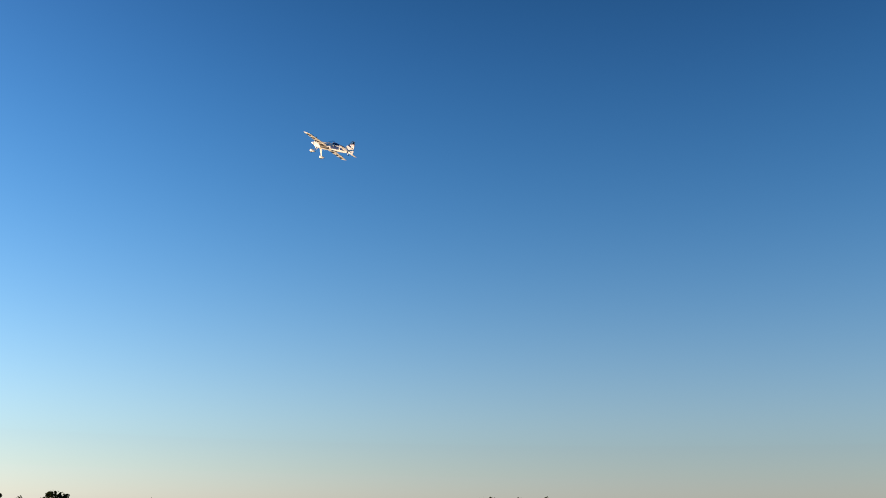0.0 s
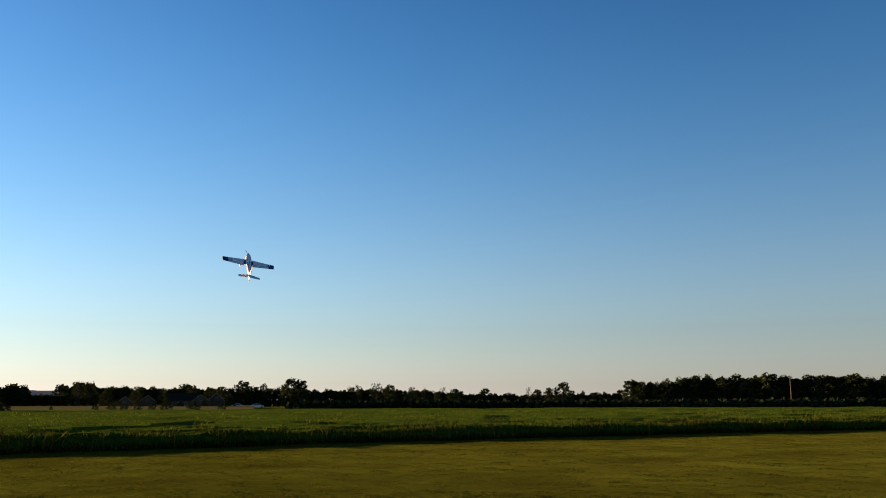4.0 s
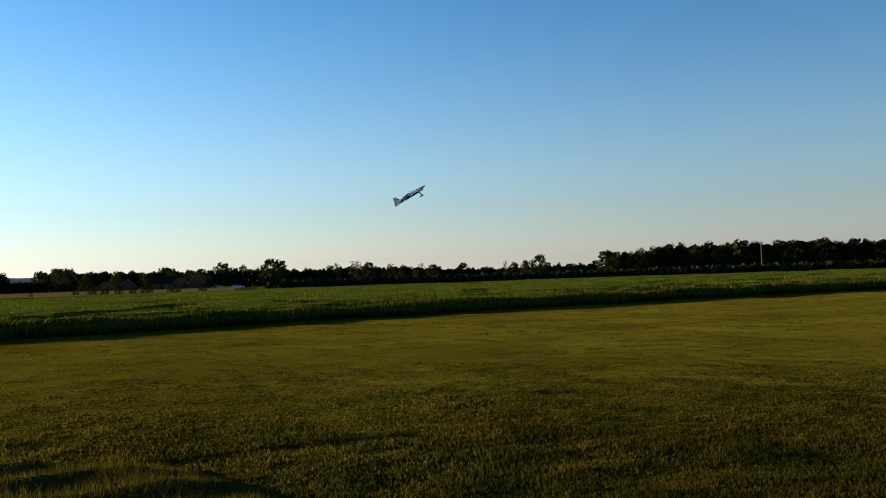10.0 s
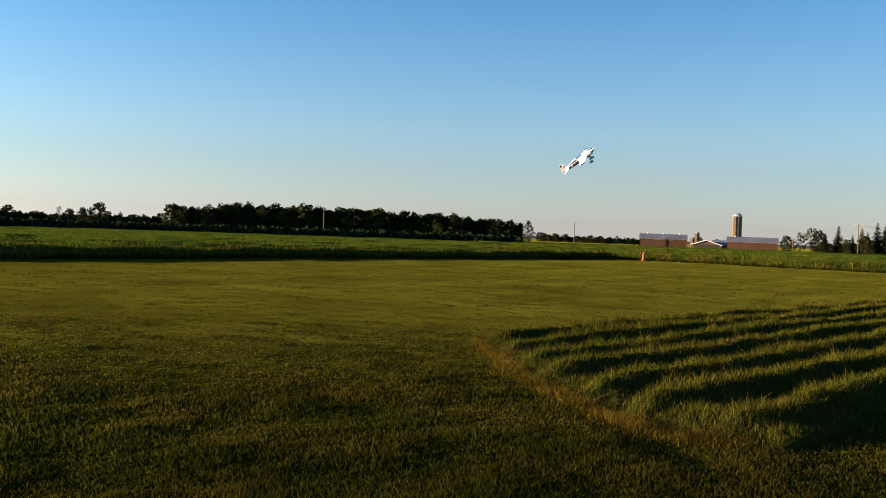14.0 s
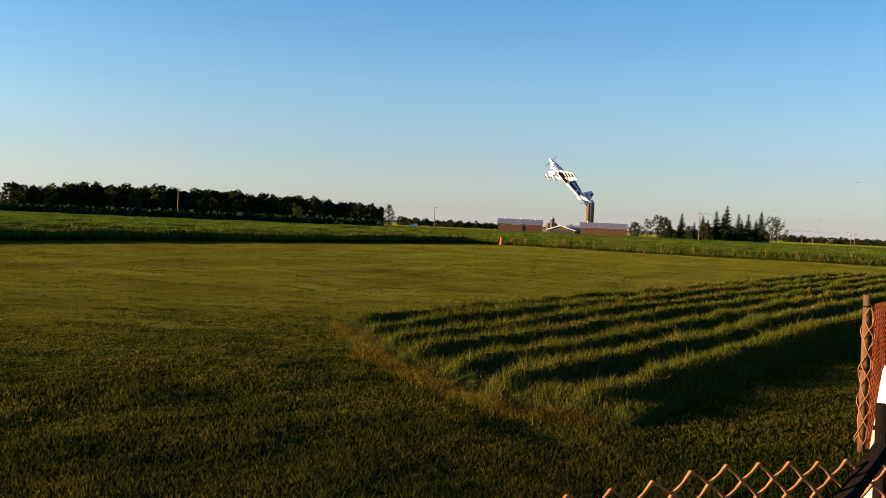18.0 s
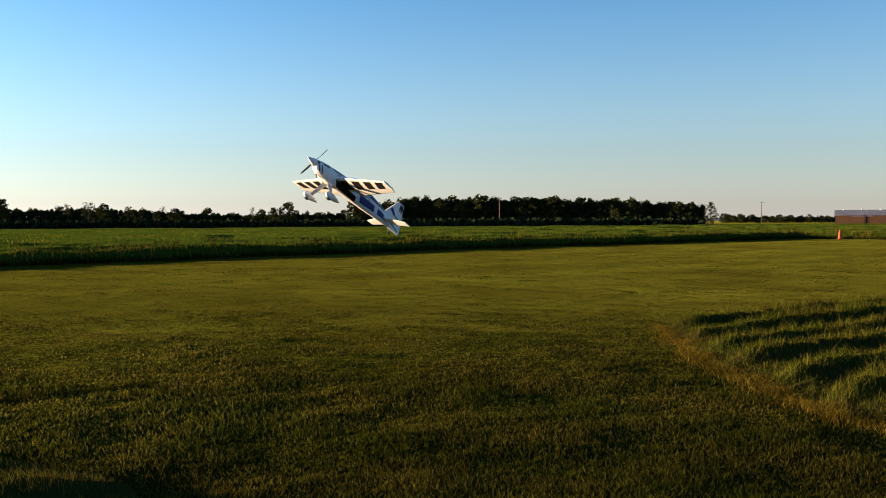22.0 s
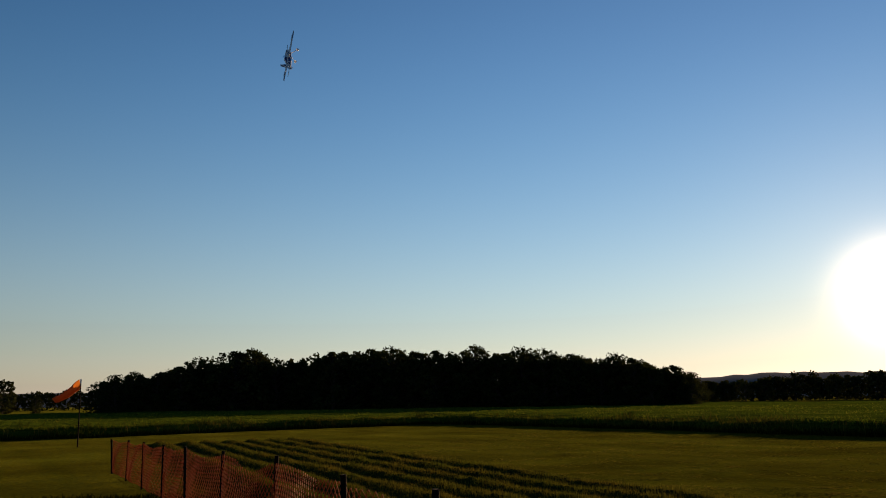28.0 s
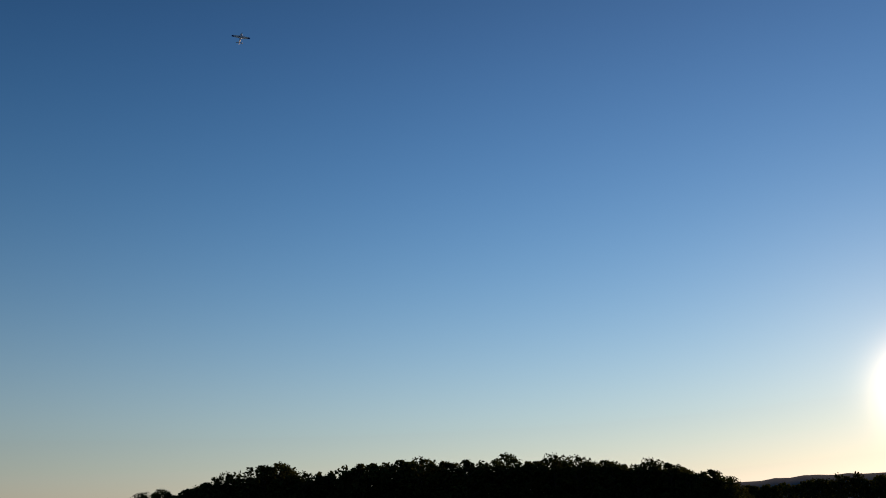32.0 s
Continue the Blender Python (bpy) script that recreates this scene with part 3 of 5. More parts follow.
# belt behind the houses, then on to the wood
skyline([(-49.5, 0.95), (-48.6, 1.1), (-47.9, 0.9)], 400, 0.5, BELT, "belt trees", [0, 1, 2, 4], wide=1.1, rough=0.12, fill=1500)
skyline([(-57.3, 1.3), (-55, 1.35), (-51.5, 1.3), (-50.5, 1.0)], 390, 0.75, BELT, "belt trees", [0, 1, 2, 3, 4], wide=1.1, rough=0.16, fill=6000)
skyline([(-46.2, 1.1), (-44.9, 1.25), (-43.6, 1.0), (-42, 1.05), (-41, 0.9), (-39, 1.05), (-37.5, 0.9), (-35.7, 0.95), (-33.5, 0.95), (-31, 0.85), (-29, 0.8), (-27, 0.9),
         (-24, 0.75), (-20.2, 0.5), (-17.5, 0.5), (-15, 0.55), (-12, 0.55)], 430, 0.8, BELT, "belt trees", [0, 1, 2, 3, 4, 5], rows=1, wide=1.15, rough=0.15, fill=26000)
for a, e, k in [(-32.75, 1.5, 2), (-32.2, 1.4, 0), (-27.4, 1.25, 4), (-26.6, 1.1, 0), (-28.6, 1.15, 5), (-25.2, 1.0, 4), (-22.45, 0.85, 2), (-37.7, 0.95, 0), (-45.2, 1.3, 4), (-44.6, 1.3, 4),
                (-15.6, 1.22, 2), (-16.5, 0.9, 1), (-17.8, 0.95, 5), (-13.4, 0.62, 4), (-14.4, 0.7, 3), (-38.8, 1.05, 4), (-41.9, 1.05, 4), (-23.6, 0.7, 4), (-24.4, 0.95, 5)]:
    plant(a, 400, e, k, "separate tree standing out of the belt", "belt trees")
thicket([(-51.2, 0.5), (-50, 0.62), (-48.9, 0.5), (-47.6, 0.58), (-46.6, 0.45), (-45.8, 0.6)], 410, 3200, "low dark trees in the belt's gaps", share=1.0, size=0.7)
thicket([(-74, 0.85), (-70, 0.8), (-66, 0.75), (-63.5, 0.55), (-61, 0.75), (-59, 0.6), (-57, 0.9)], 380, 9000, "close dark trees round the farmstead", share=1.0, size=0.7)
# square wood
skyline([(-11.4, 1.3), (-10.6, 1.25), (-9.6, 1.2), (-8.2, 1.52), (-6, 1.52), (-4, 1.5), (-1, 1.5), (2, 1.47), (5, 1.36), (8, 1.2), (10.2, 1.06), (10.6, 0.9)], 400, 0.75, BELT,
        "square wood trees", [0, 1, 2, 3, 3, 4, 6, 7], rows=2, wide=1.2, rough=0.10, fill=34000)
plant(10.97, 390, 1.14, 7, "round-crowned tree at the end of the wood", "square wood trees", 0.8)
plant(5.2, 370, 0.75, 1, "lower lighter tree before the wood", "square wood trees", 1.3)
skyline([(11.8, 0.30), (13.5, 0.24), (15, 0.2), (18, 0.18), (19.5, 0.12)], 560, 0.6, "small far tree on the plain", "plain trees", [0, 1, 2, 3, 4], wide=1.7, rough=0.1, fill=1500)
skyline([(21.2, 0.35), (22.5, 0.4), (23.0, 0.3)], 520, 0.5, "small far tree on the plain", "plain trees", [0, 2])
skyline([(35.5, 0.3), (37, 0.2), (39, 0.2), (41.5, 0.15)], 700, 0.6, "small far tree on the plain", "plain trees", [0, 1, 2], wide=1.9, rough=0.05, fill=1200)
# added strip hides the bright ground before the wood; needle colour keeps it dark
thicket([(-33, 0.06), (-24, 0.05), (-12, 0.08), (0, 0.10), (6, 0.12), (10.6, 0.06)], 196, 15000, "added dark brush covering bright ground at the wood's foot", share=1.0, size=0.5, depth_=16.0, name="brush", leaf="needle")
# farmyard trees
for a, e, k in [(26.62, 0.68, 2), (27.4, 0.95, 4), (27.97, 1.22, 4), (28.4, 1.05, 0), (34.75, 1.4, 4), (35.0, 1.25, 4), (29.9, 0.6, 1), (30.9, 0.8, 2)]:
    plant(a, 300, e, k, "leafy tree by the farmyard", "farmyard trees")
SPRUCE = "dark green spruce of the farmyard windbreak"
spruce = make_spruce(SPRUCE, 10, 5, "farmyard spruces")
spruce2 = make_spruce(SPRUCE, 10, 9, "farmyard spruces")
spruce.matrix_basis, spruce2.matrix_basis = pose(0, -930, 0), pose(20, -930, 0)
for i, (a, e) in enumerate([(32.11, 2.03), (31.5, 1.68), (32.8, 1.53), (33.36, 1.54), (34.1, 1.73), (29.45, 1.45), (28.75, 1.0), (30.7, 1.35), (30.2, 0.9), (31.0, 1.1), (31.9, 1.5), (33.0, 1.1), (33.8, 1.2)]):
    h = above(310, e)
    t = copy_thing(spruce if i % 2 else spruce2, pose(*polar(a, 310), 0, 0, i * 70))
    t.scale = (h / 10 * 1.5, h / 10 * 1.5, h / 10)
thicket([(28.3, 0.3), (29.5, 0.3), (30.5, 0.35), (31.2, 0.6), (32.2, 0.7), (33, 0.6), (34, 0.5), (34.6, 0.3)], 314, 2500, "close dark spruce and brush of the windbreak", share=1.0, size=0.5, name="windbreak_brush")
# trees standing among the houses
for a, d, e, k in [(-43.6, 312, 0.85, 0), (-42.0, 318, 0.95, 4), (-41.9, 290, 0.25, 2), (-40.4, 312, 0.95, 4), (-40.2, 288, 0.35, 2), (-38.7, 318, 1.05, 0), (-37.0, 318, 1.0, 2), (-36.4, 292, 0.4, 0), (-38.0, 286, 0.15, 2), (-39.4, 286, 0.1, 2), (-43.0, 288, 0.2, 2), (-59.0, 288, 0.45, 4), (-60.1, 290, 0.5, 0), (-58.2, 305, 0.9, 2)]:
    plant(a, d, e, k, "leafy tree beside the houses", "house trees")
# bushes along the stubble
for a, d, e, w in [(-49.65, 150, 0.25, 1.5), (-50.3, 150, 0.15, 1.3), (-49.0, 150, 0.0, 1.2), (-51.3, 150, -0.3, 1.0), (-52.6, 152, -0.28, 1.0), (-44.2, 190, -0.05, 1.0),
                   (-43.3, 190, 0.0, 1.2), (-42.6, 190, 0.0, 1.2), (-41.8, 190, 0.0, 1.2), (-41.0, 190, 0.0, 1.0), (-40.2, 190, 0.1, 1.4), (-38.6, 190, 0.1, 1.5), (-36.9, 195, 0.0, 1.3),
                   (-46.6, 190, -0.15, 0.8), (-59.5, 190, 0.1, 1.5), (-61.6, 190, 0.75, 1.2), (-60.9, 190, 0.5, 1.2), (-64.9, 190, 0.25, 1.3), (-67.4, 190, 0.3, 1.4), (-75, 200, 0.35, 1.5),
                   (-76.3, 200, 0.25, 1.3), (-81, 210, 0.6, 1.5), (-71, 200, 0.1, 1.0), (-69, 200, 0.2, 1.2)]:
    plant(a, d, e, 2, "round dark bush at the field margin", "field bushes", w)

# ---- stubble field and hills behind ----
st = Shape()
arc = [-78, -70, -62, -56, -50, -46, -43, -40, -37, -35]
st.add([polar(a, 152 if a < -45 else 160 + (a + 45) * 4, 0.35) for a in arc] + [polar(a, 330, 0.9) for a in arc],
       [(i, i + 1, len(arc) + i + 1, len(arc) + i) for i in range(len(arc) - 1)])
tagged(part("stubble_field", st, M["straw"]), "cut yellow stubble field before the houses", "field", kind="stuff")


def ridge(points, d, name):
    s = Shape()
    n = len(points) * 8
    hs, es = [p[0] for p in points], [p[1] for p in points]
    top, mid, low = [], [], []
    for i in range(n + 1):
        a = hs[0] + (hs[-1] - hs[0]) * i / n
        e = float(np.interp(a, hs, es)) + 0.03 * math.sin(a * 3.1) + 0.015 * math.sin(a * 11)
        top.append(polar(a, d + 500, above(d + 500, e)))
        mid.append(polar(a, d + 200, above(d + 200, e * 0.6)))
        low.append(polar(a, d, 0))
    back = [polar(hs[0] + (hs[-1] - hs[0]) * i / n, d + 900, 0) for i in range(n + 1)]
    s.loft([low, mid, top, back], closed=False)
    tagged(part(name, s, M["hill"], smooth=True), "low wooded ridge in the distance, toned pale blue for haze", "hill", kind="structure")


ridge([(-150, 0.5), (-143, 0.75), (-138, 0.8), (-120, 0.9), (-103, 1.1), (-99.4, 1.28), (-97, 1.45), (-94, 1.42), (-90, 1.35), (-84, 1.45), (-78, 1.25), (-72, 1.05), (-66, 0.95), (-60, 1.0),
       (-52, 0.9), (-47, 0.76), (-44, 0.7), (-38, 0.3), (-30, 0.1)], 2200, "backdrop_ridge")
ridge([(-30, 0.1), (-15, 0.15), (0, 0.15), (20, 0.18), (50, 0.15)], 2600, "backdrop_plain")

# ---- farm, houses, poles ----
M.update(
    brick=mat("red_barn_board", (0.064, 0.030, 0.014), 0.85, vary=0.25, scale=0.4, grain=3.0, bump=0.3),
    roof=mat("galvanised_roof", (0.20, 0.205, 0.235), 0.5, 0.2, vary=0.15, scale=0.3, grain=2.0, bump=0.1),
    stave=mat("concrete_stave", (0.20, 0.16, 0.10), 0.85, vary=0.2, scale=0.6, grain=4.0, bump=0.3),
    concrete=mat("pale_concrete", (0.42, 0.42, 0.40), 0.85, vary=0.2, scale=0.6, grain=4.0, bump=0.3),
    dome=mat("silo_dome", (0.55, 0.57, 0.6), 0.35, 0.6, vary=0.1, bump=0.05),
    wood=mat("weathered_pole", (0.13, 0.10, 0.055), 0.9, vary=0.3, scale=2.0, grain=14.0, bump=0.5),
    white=mat("white_siding", (0.72, 0.72, 0.70), 0.7, vary=0.08, scale=0.8, grain=6.0, bump=0.1),
    brown=mat("brown_siding", (0.09, 0.055, 0.036), 0.9, vary=0.2, scale=0.8, grain=6.0, bump=0.2),
    shingle=mat("grey_shingle", (0.030, 0.024, 0.018), 0.95, gloss=0.0, vary=0.3, scale=1.0, grain=8.0, bump=0.4),
    cream=mat("cream_board", (0.30, 0.22, 0.13), 0.8, vary=0.1, scale=0.8, grain=6.0, bump=0.1),
    pane=plain("window_glass", (0.04, 0.05, 0.06), 0.1),
    dark=plain("dark_wire_and_shade", (0.03, 0.03, 0.03), 0.8),
    metal=mat("steel", (0.5, 0.5, 0.5), 0.4, 0.8, vary=0.15, bump=0.05),
)


def facing(heading, d, turn=0.0):
    """A pose on the ground there, its x across the view and its y away from the eye, turned by some degrees."""
    p = polar(heading, d)
    return pose(p.x, p.y, 0, 0, 0, -heading + turn)


def barn(heading, d, w, depth, wall, roof_h, turn, label, door=True, posts=4):
    b = thing("barn", label, "barn", "farm buildings", facing(heading, d, turn))
    for name, c, s in (("front_wall", (0, -depth / 2, wall / 2), (w, 0.25, wall)), ("back_wall", (0, depth / 2, wall / 2), (w, 0.25, wall))):
        part(name, Shape().box(c, s), M["brick"], b)
    for sx in (-1, 1):
        g = Shape()
        x0, x1 = sx * (w / 2 - 0.13) - 0.12, sx * (w / 2 - 0.13) + 0.12
        prof = [(-depth / 2, 0), (depth / 2, 0), (depth / 2, wall), (0, wall + roof_h), (-depth / 2, wall)]
        g.loft([[Vector((x0, y, z)) for y, z in prof], [Vector((x1, y, z)) for y, z in prof]])
        part("gable_wall", g, M["brick"], b)
    for sy in (-1, 1):
        a = (sy * (depth / 2 + 0.4), wall - 0.12)
        for k in range(12):
            r = Shape()
            xa, xb = -w / 2 - 0.4 + (w + 0.8) * k / 12, -w / 2 - 0.4 + (w + 0.8) * (k + 1) / 12 - 0.05
            r.add([(xa, a[0], a[1]), (xb, a[0], a[1]), (xb, 0, wall + roof_h + 0.1), (xa, 0, wall + roof_h + 0.1),
                   (xa, a[0], a[1] + 0.15), (xb, a[0], a[1] + 0.15), (xb, 0, wall + roof_h + 0.25), (xa, 0, wall + roof_h + 0.25)],
                  [(0, 1, 2, 3), (7, 6, 5, 4), (0, 4, 5, 1), (1, 5, 6, 2), (2, 6, 7, 3), (3, 7, 4, 0)])
            part("roof_panel", r, M["roof"], b)
    if door:
        dd = part("sliding_door", Shape().box((-w * 0.02, -depth / 2 - 0.2, wall * 0.42), (w * 0.19, 0.12, wall * 0.84)), M["brick"], b)
        part("door_track", Shape().box((0, -depth / 2 - 0.22, wall * 0.88), (w * 0.4, 0.1, 0.14)), M["roof"], b)
    for k in range(posts):
        part("vent", Shape().tube((-w * 0.35 + w * 0.7 * k / max(1, posts - 1), 0, wall + roof_h), (-w * 0.35 + w * 0.7 * k / max(1, posts - 1), 0, wall + roof_h + 0.6), 0.3, 0.2), M["dome"], b)
    for sx in (-1, 1):
        part("corner_board", Shape().box((sx * w / 2, -depth / 2 - 0.14, wall / 2), (0.2, 0.06, wall)), M["brick"], b)
    return b


barn(19.42, 345, 16.7, 10, 3.2, 1.6, 0, "long red board barn with a grey metal roof and sliding door", posts=3)
barn(24.68, 330, 16.4, 10, 2.9, 1.6, 0, "long red barn with a pale metal roof, no door", door=False, posts=1)


def silo(heading, d, top, width, label, bands=16, dome="dome", mat_side="stave"):
    h = above(d, top)
    r = d * math.tan(radians(width / 2))
    s = thing("silo", label, "silo", "farm buildings", facing(heading, d))
    body = Shape()
    n = 24
    body.loft([[Vector((r * math.cos(2 * math.pi * i / n), r * math.sin(2 * math.pi * i / n), z)) for i in range(n)] for z in np.linspace(0, h - r * 0.9, 9)])
    part("shaft", body, M[mat_side], s, smooth=True)
    for k in range(bands):
        z = (h - r) * (k + 0.5) / bands
        ring = Shape()
        ring.loft([[Vector((q * math.cos(2 * math.pi * i / n), q * math.sin(2 * math.pi * i / n), zz)) for i in range(n)] for q, zz in ((r, z - 0.04), (r + 0.04, z), (r, z + 0.04))], caps=False)
        part("hoop", ring, M["wood"], s)
    cap = Shape()
    cap.loft([[Vector((r * 1.03 * math.cos(b) * math.cos(2 * math.pi * i / n), r * 1.03 * math.cos(b) * math.sin(2 * math.pi * i / n), h - r * 0.9 + r * 0.9 * math.sin(b))) for i in range(n)]
              for b in np.linspace(0, 1.45, 7)])
    part("dome", cap, M[dome], s, "pale metal dome" if dome == "dome" else "dark roof cap", smooth=True)
    chute = Shape().box((-r * 0.55, -r * 0.95, h * 0.46), (0.9, 0.7, h * 0.9))
    part("chute", chute, M["stave"], s)
    return s


silo(23.77, 350, 2.0, 0.55, "tall concrete-stave silo with a domed metal cap behind the barns")
silo(21.45, 360, 0.78, 0.28, "short concrete silo between the barns", 8)
silo(21.2, 362, 0.45, 0.25, "short red-brown silo beside the barns", 6, mat_side="brick")
silo(-62.62, 330, 1.75, 0.72, "grey concrete farm silo with a dark cap among trees", 12, mat_side="concrete", dome="shingle")
silo(-62.68, 345, 2.02, 0.5, "taller grey silo standing behind another", 12, mat_side="concrete", dome="shingle")


def shed(heading, d, w, depth, wall, roof_h, label, wall_mat="white", roof_mat="roof", turn=0, windows=2, name="shed", cat="shed", gable_front=False):
    b = thing(name, label, cat, "farm buildings" if name == "shed" else "houses", facing(heading, d, turn + (90 if gable_front else 0)) @ Matrix.Scale(0.78 if name == "house" else 1, 4))
    body = Shape()
    prof = [(-depth / 2, 0), (depth / 2, 0), (depth / 2, wall), (0, wall + roof_h), (-depth / 2, wall)]
    body.loft([[Vector((-w / 2, y, z)) for y, z in prof], [Vector((w / 2, y, z)) for y, z in prof]])
    part("wall", body, M[wall_mat], b)
    for sy in (-1, 1):
        r = Shape()
        e, o = depth / 2 + 0.35, 0.3
        sl = roof_h / (depth / 2)
        r.add([(-w / 2 - o, sy * e, wall - 0.35 * sl + 0.03), (w / 2 + o, sy * e, wall - 0.35 * sl + 0.03), (w / 2 + o, 0, wall + roof_h + 0.03), (-w / 2 - o, 0, wall + roof_h + 0.03),
               (-w / 2 - o, sy * e, wall - 0.35 * sl + 0.22), (w / 2 + o, sy * e, wall - 0.35 * sl + 0.22), (w / 2 + o, 0, wall + roof_h + 0.22), (-w / 2 - o, 0, wall + roof_h + 0.22)],
              [(0, 1, 2, 3), (7, 6, 5, 4), (0, 4, 5, 1), (1, 5, 6, 2), (2, 6, 7, 3), (3, 7, 4, 0)])
        part("roof_slope", r, M[roof_mat], b)
    for k in range(windows):
        x = -w / 2 + w * (k + 0.5) / windows
        win = part("window", Shape().box((x, -depth / 2 - 0.03, wall * 0.55), (1.1, 0.08, 1.3)), M["cream" if name == "house" else "white"], b)
        part("pane", Shape().box((x, -depth / 2 - 0.08, wall * 0.55), (0.9, 0.05, 1.1)), M["pane"], win)
    for sx in (-1, 1) if name == "house" else ():
        win = part("window", Shape().box((sx * (w / 2 + 0.03), 0, wall + roof_h * 0.3), (0.08, 1.0, 1.1)), M["cream" if name == "house" else "white"], b)
        part("pane", Shape().box((sx * (w / 2 + 0.08), 0, wall + roof_h * 0.3), (0.05, 0.8, 0.9)), M["pane"], win)
    return b


open_shed = shed(22.0, 338, 6.5, 10.5, 1.5, 1.5, "low white-edged open-fronted shed between the barns", "brown", "roof", gable_front=True, windows=0)
# flat dark panel stands in for the shed's unlit interior
part("shed_opening", Shape().box((-3.27, 0, 0.75), (0.06, 8.5, 1.5)), M["dark"], open_shed)
for sy in (-1, 1):
    part("fascia", Shape().tube((-3.62, sy * 5.5, 1.42), (-3.62, 0, 3.15), 0.16, n=6), M["white"], open_shed, "white roof-edge board")
shed(22.85, 345, 5.5, 7, 1.8, 1.4, "low grey-roofed shed between the barns", "brown", "roof")
H = "house"
shed(-42.6, 300, 8, 7, 0.9 + 1.2, 2.6, "dark-roofed house with a pale gable front", "brown", "shingle", gable_front=True, name=H, cat=H)
shed(-41.3, 310, 9, 7, 2.6, 2.8, "house with a white-trimmed gable among trees", "brown", "shingle", gable_front=True, name=H, cat=H)
shed(-39.3, 300, 11, 9, 3.4, 2.6, "large brown two-storey house with a dark roof", "brown", "shingle", name=H, cat=H, windows=4)
shed(-38.2, 298, 6, 7, 3.0, 2.4, "brown house wing with a pale front gable", "brown", "shingle", gable_front=True, name=H, cat=H)
shed(-37.3, 305, 8, 7, 3.0, 3.2, "house with steep dark roof and lit gable edges", "brown", "shingle", gable_front=True, name=H, cat=H)
shed(-59.3, 300, 9, 8, 3.2, 3.4, "white farmhouse with a grey roof among trees", "white", "shingle", gable_front=True, name=H, cat=H)
shed(-63.6, 310, 9, 7, 1.6, 1.6, "low pale shed at the foot of the silo", "white", "roof")
# white gable trim of the houses
for a, d, wall, rh, dp in [(-42.6, 300, 2.1, 2.6, 7), (-41.3, 310, 2.6, 2.8, 7), (-38.2, 298, 3.0, 2.4, 7), (-37.3, 305, 3.0, 3.2, 7)]:
    w = 8 if a < -42 else 9 if a < -41 else 6 if a < -38 else 8
    for ob in [o for o in scene.objects if o.name.startswith("house") and (o.matrix_basis.translation - polar(a, d)).length < 0.5]:
        for sy in (-1, 1):
            s = Shape()
            s.tube((-w / 2 - 0.36, sy * (dp / 2 + 0.2), wall - 0.1), (-w / 2 - 0.36, 0, wall + rh + 0.08), 0.11, n=6)
            part("gable_trim", s, M["cream"], ob, "cream gable board")


def pole(heading, d, top, label, arm=True, base_h=0.0):
    h = above(d, top)
    p = thing("utility_pole", label, "utility pole", "utility poles", facing(heading, d))
    part("shaft", Shape().tube((0, 0, 0), (0, 0, h), 0.14, 0.10, 8), M["wood"], p)
    if arm:
        part("crossarm", Shape().box((0, -0.14, h - 0.5), (2.4, 0.12, 0.14)), M["wood"], p)
        for x in (-1.1, -0.5, 0.5, 1.1):
            part("insulator", Shape().tube((x, -0.14, h - 0.43), (x, -0.14, h - 0.2), 0.06, 0.04, 6), M["white"], p)
    return p


pole(-2.13, 230, 1.41, "bare wooden pole standing in the crop margin", False)
lamp_pole = pole(13.9, 330, 1.11, "wooden pole with a yard lamp by the road", False)
part("lamp_arm", Shape().tube((0, 0, 7.75), (0.7, 0, 7.9), 0.05, n=6), M["metal"], lamp_pole)
part("lamp_head", Shape().box((0.85, 0, 7.85), (0.5, 0.3, 0.2)), M["metal"], lamp_pole)
pole(30.5, 285, 1.5, "wooden utility pole with crossarm by the spruces", True)
pole(26.95, 290, 0.55, "short wooden pole by the farmyard", False)
for a, e in [(36.45, 0.44), (37.05, 0.25), (39.1, 0.5), (39.3, 0.56), (38.0, 0.15)]:
    pole(a, 430, e, "far wooden utility pole on the plain", True)
# wires along the road by the farm
wires = thing("power_line", "thin dark power wires along the road", "wire")
top3, top2 = polar(30.5, 285, above(285, 1.45)), polar(39.2, 430, above(430, 0.5))
for off in (-0.8, 0.8):
    s = Shape()
    pts = [top3.lerp(top2, i / 12) + Vector((off, 0, -1.6 * math.sin(math.pi * i / 12))) for i in range(13)]
    for a, b in zip(pts, pts[1:]):
        s.tube(a, b, 0.02, n=4, caps=False)
    part("wire", s, M["dark"], wires)
# road sign by the crop
sg = thing("road_sign", "small diamond road sign on a post seen from behind", "sign", at=facing(0.75, 240))
part("post", Shape().tube((0, 0, 0), (0, 0, 1.9), 0.04), M["wood"], sg)
part("plate", Shape().add([(-0.4, 0, 1.7), (0, 0, 2.1), (0.4, 0, 1.7), (0, 0, 1.3), (-0.4, 0.03, 1.7), (0, 0.03, 2.1), (0.4, 0.03, 1.7), (0, 0.03, 1.3)],
                          [(0, 1, 2, 3), (7, 6, 5, 4), (0, 4, 5, 1), (1, 5, 6, 2), (2, 6, 7, 3), (3, 7, 4, 0)]), M["wood"], sg)

# ---- cars ----
M.update(paint_white=plain("white_car_paint", (0.75, 0.75, 0.76), 0.25, coat=0.5), tyre=plain("tyre_rubber", (0.02, 0.02, 0.02), 0.8))


